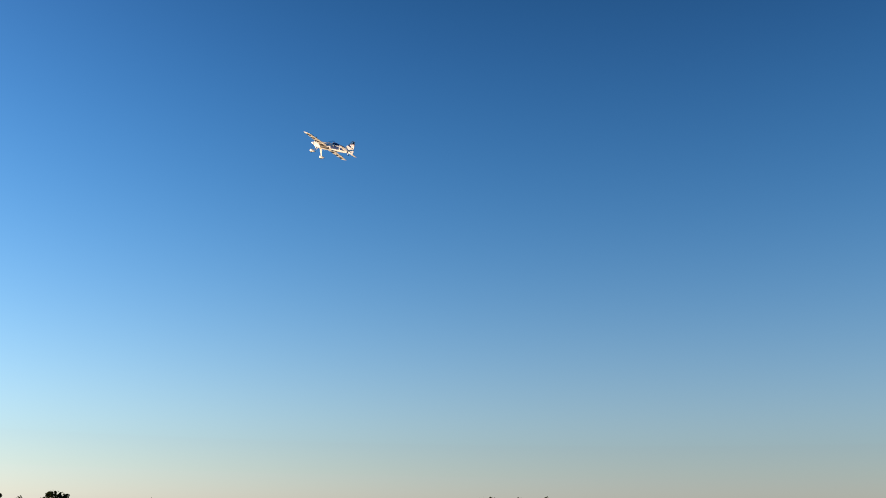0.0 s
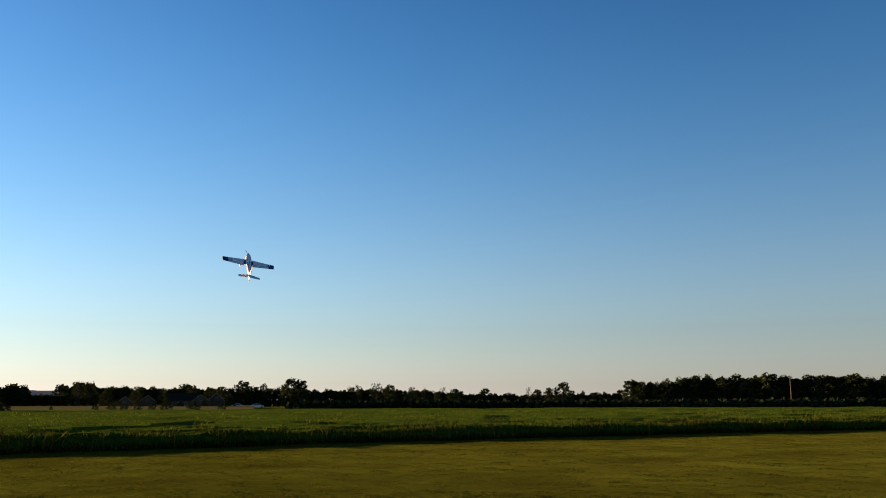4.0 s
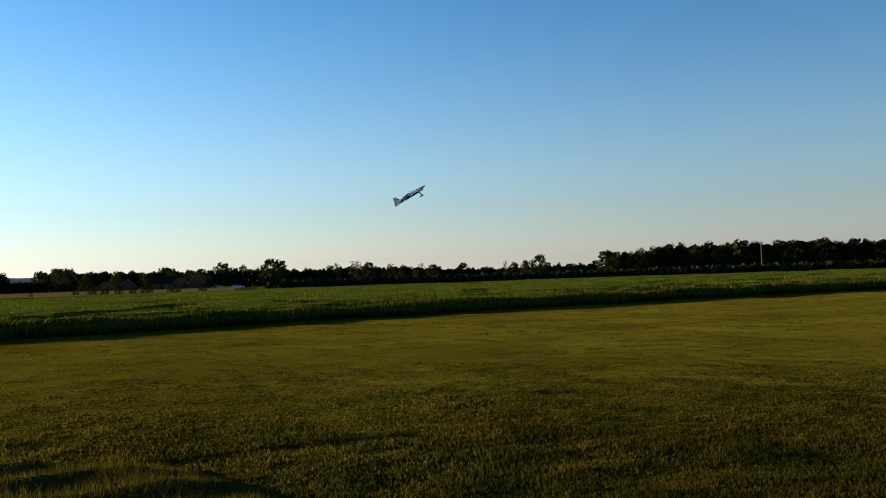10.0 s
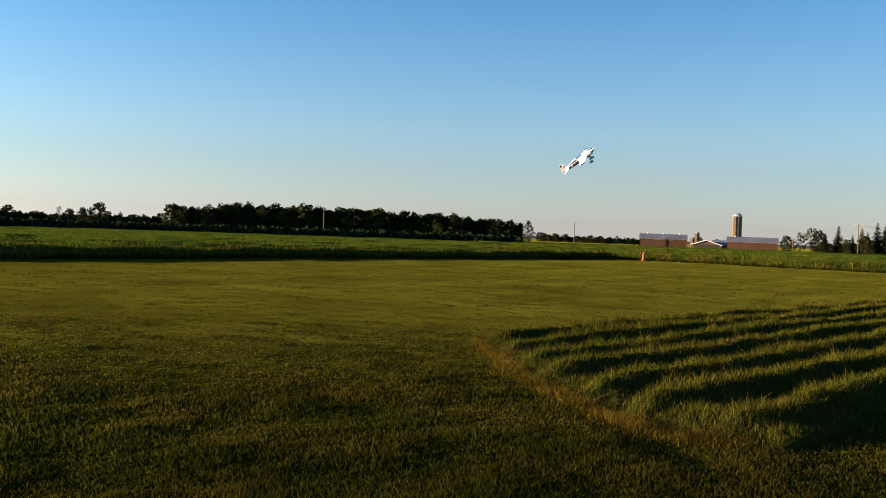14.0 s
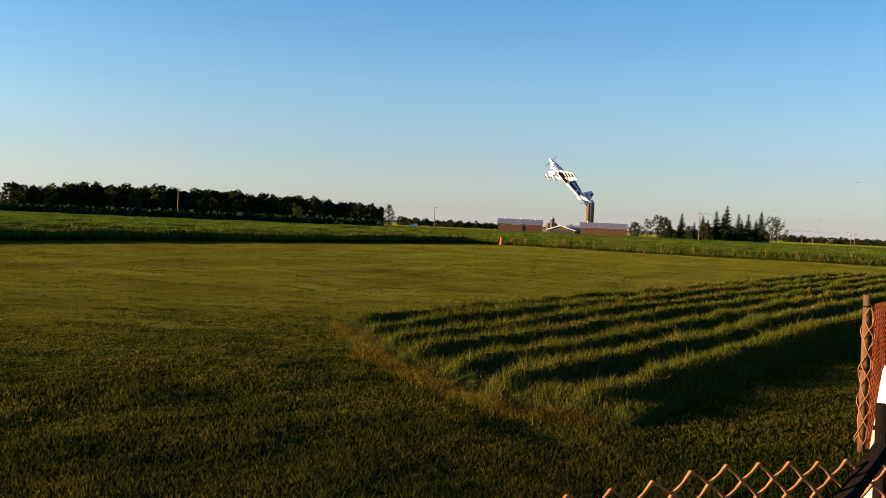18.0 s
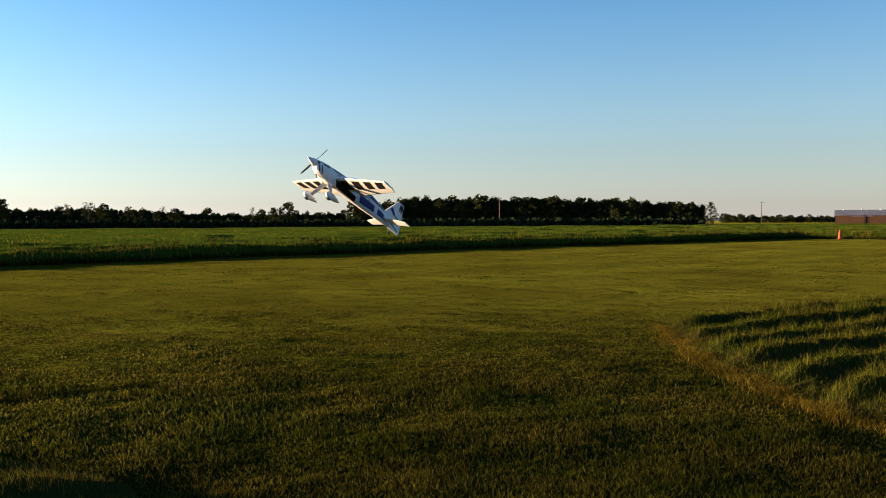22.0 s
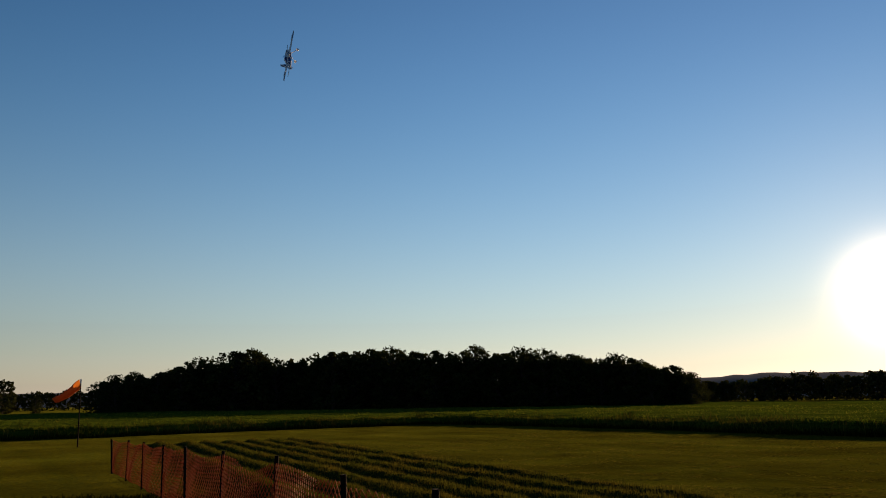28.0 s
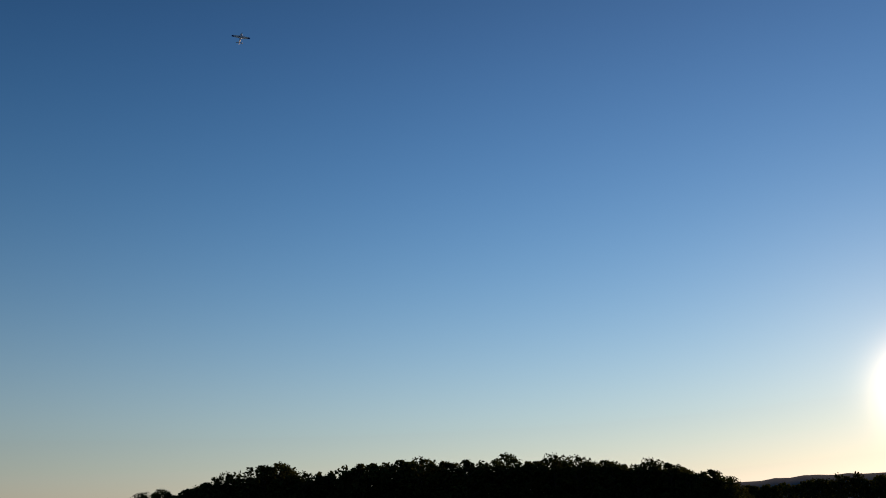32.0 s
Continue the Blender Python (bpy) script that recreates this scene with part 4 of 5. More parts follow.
def car(name, label):
    c = thing(name, label, "car", "cars")
    side = [(-2.2, 0.35), (2.15, 0.35), (2.2, 0.75), (1.3, 0.92), (0.55, 1.42), (-1.1, 1.45), (-1.9, 1.0), (-2.2, 0.95)]
    b = Shape()
    b.loft([[Vector((x * 0.98, y, 0.35 + (z - 0.35) * (0.97 if abs(y) > 0.8 else 1))) for x, z in side] for y in (-0.86, -0.7, 0.7, 0.86)])
    part("body", b, M["paint_white"], c)
    for sy in (-1, 1):
        w = Shape()
        w.add([(1.1, sy * 0.875, 0.95), (0.5, sy * 0.875, 1.36), (-1.0, sy * 0.875, 1.38), (-1.6, sy * 0.875, 1.0)], [(0, 1, 2, 3)])
        part("side_window", w, M["pane"], c)
        for x in (-1.35, 1.4):
            part("wheel", Shape().tube((x, sy * 0.66, 0.33), (x, sy * 0.88, 0.33), 0.33, n=14), M["tyre"], c)
    return c


moving_car = car("car", "white car driving along the far road")
for a in (-35.95, -34.8):
    p = car("parked_car", "white car parked by the tree belt")
    p.matrix_basis = facing(a, 300)
# road behind the fields
M["asphalt"] = mat("asphalt", (0.05, 0.05, 0.05), 0.9, vary=0.2, scale=0.5, grain=8, bump=0.2, space="World")
rd = Shape()
ra, rb = polar(45, 270), polar(-4, 720)
ra2, rb2 = polar(45, 276), polar(-4, 730)
rd.add([(ra.x, ra.y, 0.02), (rb.x, rb.y, 0.02), (rb2.x, rb2.y, 0.02), (ra2.x, ra2.y, 0.02)], [(0, 1, 2, 3)])
tagged(part("road", rd, M["asphalt"]), "straight asphalt road behind the fields", "road", kind="structure")

# ---- birds ----
M["feather"] = plain("dark_feather", (0.02, 0.02, 0.022), 0.8)


def bird():
    b = thing("bird", "small dark swallow flying over the crop", "bird", "birds")
    body = Shape()
    body.loft([[Vector((x, 0.035 * q * math.cos(c), 0.03 * q * math.sin(c))) for c in np.linspace(0, 2 * math.pi, 8, endpoint=False)] for x, q in ((0.13, 0.1), (0.09, 0.8), (0.02, 1), (-0.08, 0.6), (-0.16, 0.15))])
    part("body", body, M["feather"], b, smooth=True)
    part("tail", Shape().box((-0.2, 0, 0), (0.10, 0.06, 0.008)), M["feather"], b)
    for sy in (-1, 1):
        w = Shape()
        w.loft([[Vector((0.05 - 0.10 * q, sy * 0.24 * q + sy * 0.02, 0.05 * q + dz)) for q in (0, 0.5, 1)] + [Vector((-0.03 - 0.11 * q, sy * 0.24 * q + sy * 0.02, 0.05 * q + dz)) for q in (1, 0.5, 0)] for dz in (0, 0.008)])
        part("wing", w, M["feather"], b)
    return b


birds = [bird() for _ in range(6)]
# heading and degrees over the horizon while they pass, and how each drifts in a second
BIRDS = [(39.4, 3.5, 1.2, 0.3), (34.6, 1.75, -1.0, -0.3), (37.5, 1.3, 1.4, 0.5), (37.2, 0.75, -0.8, 0.6), (36.0, 0.5, 0.9, -0.1), (38.6, 0.6, -1.3, 0.4)]

# ---- cone at the strip's corner ----
M.update(orange=plain("orange_plastic", (0.62, 0.07, 0.02), 0.5), tan=plain("tan_plastic", (0.60, 0.50, 0.28), 0.5), band=plain("white_band", (0.8, 0.8, 0.8), 0.35))


def cone(at, h, body, label, band=True, base=0.36):
    c = thing("traffic_cone", label, "traffic cone", at=at)
    part("base", Shape().box((0, 0, 0.02), (base, base, 0.04)), M[body], c)
    part("body", Shape().tube((0, 0, 0.04), (0, 0, h), base * 0.4, base * 0.12, 20), M[body], c, smooth=False)
    if band:
        z0, z1 = h * 0.77, h * 0.985
        ra_, rb_ = base * (0.4 - 0.28 * (z0 - 0.04) / (h - 0.04)) + 0.004, base * (0.4 - 0.28 * (z1 - 0.04) / (h - 0.04)) + 0.004
        part("band", Shape().tube((0, 0, z0), (0, 0, z1), ra_, rb_, 20, caps=False), M["band"], c, "white reflective band")
    return c


cone(pose(24.62, 75.3, 0), 0.76, "orange", "orange traffic cone at the corner of the mown strip", band=False, base=0.40)

# ---- orange mesh fence ----
M.update(
    net=mat("orange_mesh", (0.38, 0.10, 0.034), 0.55, vary=0.2, scale=2.0, grain=20.0, bump=0.1, translucent=0.4, gloss=0.015),
    # paler copy of the orange mesh; front light is put into its colour
    front_lit=mat("front_lit_mesh", (0.45, 0.19, 0.065), 0.6, vary=0.25, scale=2.0, grain=20.0, bump=0.1, translucent=0.2, gloss=0.08),
    iron=mat("rusty_dark_post", (0.009, 0.006, 0.005), 0.9, 0.0, gloss=0.05, vary=0.35, scale=5.0, grain=40.0, bump=0.4),
    rust=mat("brown_pipe_post", (0.11, 0.055, 0.018), 0.85, 0.0, vary=0.35, scale=4.0, grain=40.0, bump=0.4),
    tie=plain("white_cable_tie", (0.75, 0.75, 0.72), 0.5),
    tag=plain("pale_tag", (0.45, 0.45, 0.42), 0.6),
)
fence = thing("mesh_fence", "sagging orange plastic mesh fence on dark steel posts", "fence")


def fence_post(x, y, h, lean=(0, 0), material="iron", r=0.023):
    s = Shape()
    top = Vector((x + lean[0], y + lean[1], h))
    foot = Vector((x, y, 0))
    s.tube(foot, top, r, r * 0.95, 14)
    s.tube(foot.lerp(top, 0.02), foot.lerp(top, 0.99), r * 0.4, r * 0.4, 4)
    p = part("post", s, M[material], fence, smooth=material == "rust")
    for k in (0.55, 0.93):
        q = foot.lerp(top, k)
        t = Shape()
        t.loft([[q + Vector((math.cos(b) * (r + 0.004), math.sin(b) * (r + 0.004), dz)) for b in np.linspace(0, 2 * math.pi, 10, endpoint=False)] for dz in (-0.006, 0.006)], caps=False)
        tie = part("cable_tie", t, M["iron"], p)
        if k > 0.9 and abs(x + 3.0) < 0.1:
            part("tie_tail", Shape().tube(q + Vector((0.01, r, 0)), q + Vector((0.02, r + 0.05, -0.03)), 0.005, 0.004, n=5), M["tie"], tie, "loose white cable tie end")
    return p


def net(a, b, top, low, cells, rows, bulge, thick=0.0034, cloth="net", ripple=0.02, squeeze=0.0, knots=True):
    """Diamond mesh hung between two posts; top and low give the heights of its edges along the panel."""
    a, b = Vector((*a, 0)), Vector((*b, 0))
    side = Vector((-(b - a).y, (b - a).x, 0)).normalized()
    ph = lone.uniform(0, 6)
    tu, tz, lu, lz = [p[0] for p in top], [p[1] for p in top], [p[0] for p in low], [p[1] for p in low]

    def at(i, j):
        u = min(1.0, max(0.0, (i + 0.5 * (j % 2)) / cells))
        uu = u + squeeze * math.sin(2 * math.pi * u) / (2 * math.pi)
        v = j / rows
        bottom = float(np.interp(u, lu, lz))
        z = bottom + (float(np.interp(u, tu, tz)) - bottom) * v
        off = bulge * math.sin(math.pi * u) * math.sin(math.pi * (0.15 + 0.85 * v)) + ripple * math.sin(math.pi * u) * math.sin(9 * u + 5 * v + ph)
        return a.lerp(b, uu) + side * off + Vector((0, 0, z))

    s = Shape()
    for j in range(rows):
        for i in range(cells + 1):
            p = at(i, j)
            for k in ((i, i - 1) if j % 2 == 0 else (i, i + 1)):
                if 0 <= k <= cells:
                    q = at(k, j + 1)
                    if knots:
                        # strands thicken where they meet
                        m = p.lerp(q, 0.5) + side * 0.003
                        s.tube(p, m, thick * 1.35, thick * 0.8, 4, caps=False)
                        s.tube(m, q, thick * 0.8, thick * 1.35, 4, caps=False)
                    else:
                        s.tube(p, q, thick, thick, 4, caps=False)
    return part("net_panel", s, M[cloth], fence)


POSTS = [(1.9, 2.68), (-0.6, 2.05), (-3.0, 0.24), (-3.69, -1.12), (-4.85, -2.5), (-5.6, -3.6), (-7.4, -5.6), (-8.9, -7.55), (-10.3, -9.4), (-11.6, -11.1), (-12.95, -12.9),
         (-14.3, -14.7), (-15.7, -16.6)]
POST_TOPS = [1.1, 1.05, 1.11, 1.09, 1.09, 1.09, 1.09, 1.03, 1.0, 0.95, 0.92, 0.88, 0.84]
for i, (x, y) in enumerate(POSTS):
    fence_post(x, y, POST_TOPS[i], (0.0, 0.0) if i in (1, 3) else (0.03 * math.sin(i * 1.7), 0.03 * math.cos(i * 2.9)))
# heights along each panel's upper and lower edge, cells along, rows up, bulge, bunching
FLAT = [(0, 0.04), (1, 0.04)]
PANELS = [
    ([(0, 0.95), (0.1, 0.947), (0.2, 0.972), (0.3, 0.987), (0.4, 0.957), (0.5, 0.95), (0.8, 1.0), (1, 1.04)], FLAT, 20, 21, 0.03, 0),
    ([(0, 1.04), (0.3, 1.06), (0.5, 1.075), (0.7, 1.085), (1, 1.085)], FLAT, 30, 25, 0.05, 0),
    ([(0, 1.07), (0.1, 1.05), (0.2, 1.027), (0.35, 1.002), (0.5, 0.989), (0.6, 0.992), (0.75, 1.008), (1, 1.035)], FLAT, 20, 26, -0.06, 0),
    ([(0, 1.02), (0.1, 1.0), (0.2, 0.962), (0.3, 0.944), (0.4, 0.938), (0.5, 0.942), (0.65, 0.957), (0.8, 0.973), (1, 0.976)], FLAT, 17, 19, -0.10, 0),
    ([(0, 0.90), (0.15, 0.92), (0.33, 0.962), (0.5, 0.98), (0.6, 0.998), (0.7, 1.011), (1, 1.0)], [(0, 0.05), (0.3, 0.124), (0.7, 0.162), (1, 0.165)], 14, 18, -0.06, 0),
    ([(0, 1.033), (0.12, 1.027), (0.3, 0.995), (0.46, 1.0), (0.62, 1.022), (0.8, 1.032), (1, 1.02)], [(0, 0.185), (0.1, 0.21), (0.3, 0.25), (0.66, 0.198), (1, 0.142)], 27, 20, 0.06, 0),
    ([(0, 1.02), (0.1, 0.99), (0.2, 0.94), (0.4, 0.87), (0.52, 0.89), (0.66, 0.975), (1, 0.993)], [(0, 0.14), (0.24, 0.157), (0.58, 0.108), (1, 0.11)], 24, 20, 0.08, 0),
    ([(0, 0.98), (0.25, 0.93), (0.5, 0.90), (0.75, 0.92), (1, 0.97)], [(0, 0.11), (1, 0.10)], 24, 18, 0.06, 0),
]
for i in range(len(POSTS) - 1):
    if i < len(PANELS):
        top, low, cells, rows, bl, sq = PANELS[i]
    else:
        top, low, cells, rows, bl, sq = [(0, POST_TOPS[i] - 0.03), (0.5, POST_TOPS[i] - 0.10), (1, POST_TOPS[i + 1] - 0.03)], [(0, 0.08), (1, 0.08)], 22, 16, 0.05, 0
    net(POSTS[i], POSTS[i + 1], top, low, cells, rows, bl, 0.0046 if i == 0 else 0.0034, "front_lit" if i == 0 else "net", squeeze=sq, knots=i < 5)


def gather(hi, lo_, width, strands, droop):
    """A fold where the mesh is bunched into a thick crinkled cord."""
    fold = Shape()
    for k in range(strands):
        pts = []
        for j in range(37):
            u = j / 36
            w = width * (0.35 + 0.65 * u)
            p = hi.lerp(lo_, u) + Vector((w * math.sin(j * 2.1 + k * 1.3), w * math.cos(j * 1.7 + k * 2.1), w * 0.8 * math.sin(j * 1.3 + k) - droop * math.sin(math.pi * u)))
            pts.append(p)
        for p, q in zip(pts, pts[1:]):
            fold.tube(p, q, 0.0032, n=4, caps=False)
    return part("net_fold", fold, M["net"], fence)


gather(Vector((-5.52, -3.46, 0.90)), Vector((-4.86, -2.53, 0.06)), 0.014, 9, 0.07)
gather(Vector((-7.30, -5.55, 0.78)), Vector((-7.26, -5.48, 0.40)), 0.022, 8, 0.0)
# brace board of the corner post
br = Shape()
br.tube((1.05, 2.3, 0.45), (1.87, 2.67, 0.97), 0.028, n=4)
part("brace", br, M["iron"], fence, "dark wooden brace board")
part("tag", Shape().box((-4.82, -2.47, 0.9), (0.05, 0.012, 0.09), None), M["tag"], fence, "pale plastic tag")

fence = thing("side_fence", "orange mesh fence with a net-wrapped brown pipe post", "fence")
fence_post(4.56, 5.93, 1.22, (-0.015, 0.01), "rust", 0.027)
fence_post(6.7, 7.75, 1.2, (0, 0), "iron")
fence_post(9.0, 9.7, 1.2, (0, 0), "iron")
net((4.6, 5.93), (6.7, 7.75), [(0, 1.15), (0.5, 1.13), (1, 1.18)], FLAT, 24, 24, 0.06)
net((6.7, 7.75), (9.0, 9.7), [(0, 1.18), (0.5, 1.13), (1, 1.18)], FLAT, 24, 22, 0.04)
wrap = Shape()
for strand in range(3):
    for sgn in (1, -1):
        pts = []
        for k in range(49):
            turn = 2 * math.pi * strand / 3 + sgn * k * 0.26
            z = 0.12 + 0.021 * k
            rr = 0.040 + 0.010 * math.sin(k * 0.5 + strand)
            pts.append(Vector((4.56 + rr * math.cos(turn), 5.93 + rr * math.sin(turn), z)))
        for p, q in zip(pts, pts[1:]):
            wrap.tube(p, q, 0.0036, n=4, caps=False)
part("wrapped_net", wrap, M["front_lit"], fence)
cone(pose(3.235, 4.17, 0), 0.98, "tan", "tall tan delineator cone with a white band by the fence", base=0.36)

# ---- grass ----
STRIP_A = dict(tall=1.0, width=0.215, fill=0.0, grass="tall", u=(0.766, 0.643), n=(-0.643, 0.766), lo=3.4, hi=9.25, ends=([3.4, 4.3, 5.0, 6.6, 9.25], [6.65, 6.7, 6.95, 7.8, 10.0]), far=44, crests=[3.75, 4.65, 5.5, 6.35, 7.2, 8.1, 8.95])
STRIP_B = dict(tall=0.6, width=0.29, fill=0.3, grass="bank", u=(-0.65, -0.76), n=(-0.76, 0.65), lo=3.3, hi=9.3, ends=([3.3, 5.4, 6.7, 7.9, 8.9, 9.3], [-1.9, -2.5, -2.15, -1.9, -1.0, 1.5]), far=38, crests=[3.7, 4.6, 5.45, 6.3, 7.2, 8.05, 8.9])


def strip_profile(st_, s, n):
    """Height share (0 to 1) of the ridge at s along and n across the strip."""
    c = np.zeros_like(n)
    for k, cr in enumerate(st_["crests"]):
        wob = 0.16 * (noise(s, n * 0 + k * 7, 2.6, k) - 0.5) + 0.10 * (noise(s, n * 0 + k * 5, 0.8, 30 + k) - 0.5)
        tall = 0.72 + 0.24 * noise(s, n * 0 + 11 * k, 1.9, 60 + k) + 0.16 * noise(s, n, 0.5, 90 + k)
        c = np.maximum(c, np.exp(-((n - cr - wob) / st_["width"]) ** 2) * tall)
    c = np.maximum(c, st_["fill"] * (0.4 + 1.1 * noise(s, n, 0.6, 150)))
    # the hollows fill up towards the cut end
    into = s - np.interp(n, *st_["ends"])
    c = np.maximum(c, (0.28 + 0.4 * noise(s, n, 0.7, 140)) * np.clip(1 - into / 2.0, 0, 1))
    return c * np.clip(into / 0.5, 0, 1)


def to_xy(st_, s, n):
    return s * st_["u"][0] + n * st_["n"][0], s * st_["u"][1] + n * st_["n"][1]


def build_strip(st_, name, label):
    s = np.concatenate([np.arange(-3, 16, 0.16), np.geomspace(16, st_["far"], 60)])
    n = np.arange(st_["lo"] - 0.3, st_["hi"] + 0.31, 0.1)
    S, N = np.meshgrid(s, n, indexing="ij")
    inside = (S > np.interp(N, *st_["ends"])) & (N > st_["lo"] - 0.2) & (N < st_["hi"] + 0.2)
    X, Y = to_xy(st_, S, N)
    Z = np.where(inside, soft_ground(X, Y) + 0.01 + 0.18 * st_["tall"] * strip_profile(st_, S, N) + rng.normal(0, 0.012, S.shape), -0.03)
    idx = np.arange(S.size).reshape(S.shape)
    keep = inside[:-1, :-1] | inside[1:, 1:] | inside[1:, :-1] | inside[:-1, 1:]
    q = np.stack([idx[:-1, :-1], idx[1:, :-1], idx[1:, 1:], idx[:-1, 1:]], -1)[keep]
    me = bpy.data.meshes.new(name)
    me.from_pydata(np.stack([X, Y, Z], -1).reshape(-1, 3).tolist(), [], q.tolist())
    me.materials.append(M["tall_base"])
    ob = tagged(new(name, me), label, "grass", kind="stuff")
    first = min(st_["ends"][1]) - 0.1
    for count, mat_key, bent in ((80000, "tall", True), (160000, "tall", False), (9000 if st_["tall"] == 1 else 3500, "dry", True)):
        ss = first + ((st_["far"] - first) * rng.random(count) ** 1.9 if mat_key == "dry" else 9 * rng.random(count) ** 1.2 if bent else 9 + (st_["far"] - first - 9) * rng.random(count) ** 1.5)
        nn = rng.uniform(st_["lo"] - 0.15, st_["hi"] + 0.15, count)
        ok = ss > np.interp(nn, *st_["ends"]) - 0.05
        ss, nn = ss[ok], nn[ok]
        c = strip_profile(st_, ss, nn)
        x, y = to_xy(st_, ss, nn)
        near = np.clip((np.abs(ss) + 3) / 10, 0.8, 5) * (1.0 if bent else 1.6)
        tuft = 0.55 + 0.9 * noise(x, y, 0.22, 5) * noise(x, y, 0.8, 6)
        h = (0.03 + (0.10 if st_["tall"] == 1 else 0.165) * c) * tuft * (0.55 + 0.6 * st_["tall"] if st_["tall"] == 1 else 0.62) * rng.uniform(0.6, 1.4, len(ss)) * (1.45 if mat_key == "dry" else 1)
        z = soft_ground(x, y) + 0.168 * st_["tall"] * c
        b = new(name + ("_blades" if mat_key == "tall" else "_stalks"), blades(name, x, y, z, h, (0.0042 if mat_key == "tall" else 0.0035) * near, rng.uniform(0.1, 0.9 if bent else 0.5, len(ss)), M[st_["grass"] if mat_key == "tall" else mat_key], rng, bent))
        tagged(b, "long green grass blades in mown windrows" if mat_key == "tall" else "dry yellow grass stalks among long grass", "grass", kind="stuff")


M["tall_base"] = mat("long_grass_sward", (0.024, 0.032, 0.006), 0.95, vary=0.4, scale=1.2, grain=14.0, bump=1.0, color2=(0.034, 0.030, 0.007), space="World", gloss=0.0)
build_strip(STRIP_A, "long_grass_strip", "ridged strip of long uncut grass")
build_strip(STRIP_B, "long_grass_bank", "ridged bank of long uncut grass before the fence")

# dry yellow border of the first strip
k = 11000
t = rng.random(k)
bn = 3.4 + 5.85 * t
bs = np.interp(bn, *STRIP_A["ends"]) + rng.normal(0.0, 0.12, k) + 0.25 * (noise(bn, bn * 0, 0.6, 8) - 0.5)
x, y = to_xy(STRIP_A, bs, bn)
tagged(new("dry_grass_border", blades("dry_grass_border", x, y, soft_ground(x, y), rng.uniform(0.02, 0.10, k) * (0.4 + noise(x, y, 0.3, 9)), np.full(k, 0.0055), rng.uniform(0.3, 1.3, k), M["straw_blade"], rng)),
       "dry yellow grass along the strip's cut end", "grass", kind="stuff")

# short mown grass, thinning with distance
def mown_blades(k, r0, r1, bent, name):
    r = r0 * (r1 / r0) ** (rng.random(k) ** 1.5)
    a = np.radians(rng.uniform(-146, 52, k))
    x, y = np.sin(a) * r, np.cos(a) * r
    ok = np.ones(k, bool)
    for st_ in (STRIP_A, STRIP_B):
        s_, n_ = x * st_["u"][0] + y * st_["u"][1], x * st_["n"][0] + y * st_["n"][1]
        ok &= ~((n_ > st_["lo"]) & (n_ < st_["hi"]) & (s_ > np.interp(n_, *st_["ends"])) & (s_ < st_["far"]))
    head_line = np.degrees(np.arctan2(line[:, 0], line[:, 1]))
    order = np.argsort(head_line)
    reach = np.interp(np.degrees(np.arctan2(x, y)), head_line[order], np.hypot(line[:, 0], line[:, 1])[order])
    ok &= r < reach
    fx, fy = [p[0] for p in POSTS[2:]][::-1], [p[1] for p in POSTS[2:]][::-1]
    ok &= (y > np.interp(x, fx, fy) - 0.2) | (x > -1.5)
    # bare gaps between the tussocks
    ok &= rng.random(k) < 0.45 + 1.1 * noise(x, y, 0.16, 11) * (0.5 + noise(x, y, 0.9, 12))
    x, y, r = x[ok], y[ok], r[ok]
    clump = 0.35 * noise(x, y, 0.10, 13) + 0.65 * noise(x, y, 0.38, 14) * (0.5 + 0.8 * noise(x, y, 1.6, 15))
    h = (0.015 + 0.043 * clump ** 1.4) * rng.uniform(0.6, 1.4, len(x)) * np.clip(1.5 - r / 14, 0.24, 1)
    tagged(new(name, blades(name, x, y, soft_ground(x, y) - 0.003, h, np.clip(0.0019 * r * (1 + r / 70), 0.008, 0.13), rng.uniform(0.1, 1.0, len(x)), M["clover"], rng, bent)),
           "short mown grass blades of the strip", "grass", kind="stuff")


mown_blades(1250000, 4.3, 70.0, False, "mown_grass")
mown_blades(110000, 0.8, 4.4, False, "mown_grass")

# longer grass along both sides of the fence, its shade painted into the colour
k = 230000
r = 2.4 * (17 / 2.4) ** rng.random(k)
a = np.radians(rng.uniform(-175, -85, k))
x, y = np.sin(a) * r, np.cos(a) * r
fx, fy = [p[0] for p in POSTS[2:]][::-1], [p[1] for p in POSTS[2:]][::-1]
nb, sb = x * STRIP_B["n"][0] + y * STRIP_B["n"][1], x * STRIP_B["u"][0] + y * STRIP_B["u"][1]
ok = (y < np.interp(x, fx, fy) + 0.1) | ((nb < 3.25) & (sb > -1.8) & (x < -1.5))
x, y, r = x[ok], y[ok], r[ok]
h = rng.uniform(0.03, 0.09, len(x)) * (0.5 + 1.1 * noise(x, y, 0.4, 31))
tagged(new("verge_grass", blades("verge_grass", x, y, soft_ground(x, y), h, np.clip(0.0022 * r, 0.006, 0.03), rng.uniform(0.3, 1.2, len(x)), M["shade_toned"], rng, False)),
       "longer grass along the fence's foot, shade in its dark tone", "grass", kind="stuff")

# low uncut line across the mown grass, its shadow put into the dark tone
k = 1700
t = rng.random(k) * 0.72
x = -7.0 + 4.4 * t + rng.normal(0, 0.05, k)
y = 5.6 + 4.0 * t + rng.normal(0, 0.05, k) + 0.08 * np.sin(t * 14)
tagged(new("uncut_line", blades("uncut_line", x, y, soft_ground(x, y), rng.uniform(0.02, 0.07, k) * (0.75 + 0.25 * np.sin(t * 37)), np.full(k, 0.01), rng.uniform(0.2, 0.7, k), M["shade_toned"], rng)),
       "thin line of uncut grass across the mown strip", "grass", kind="stuff")

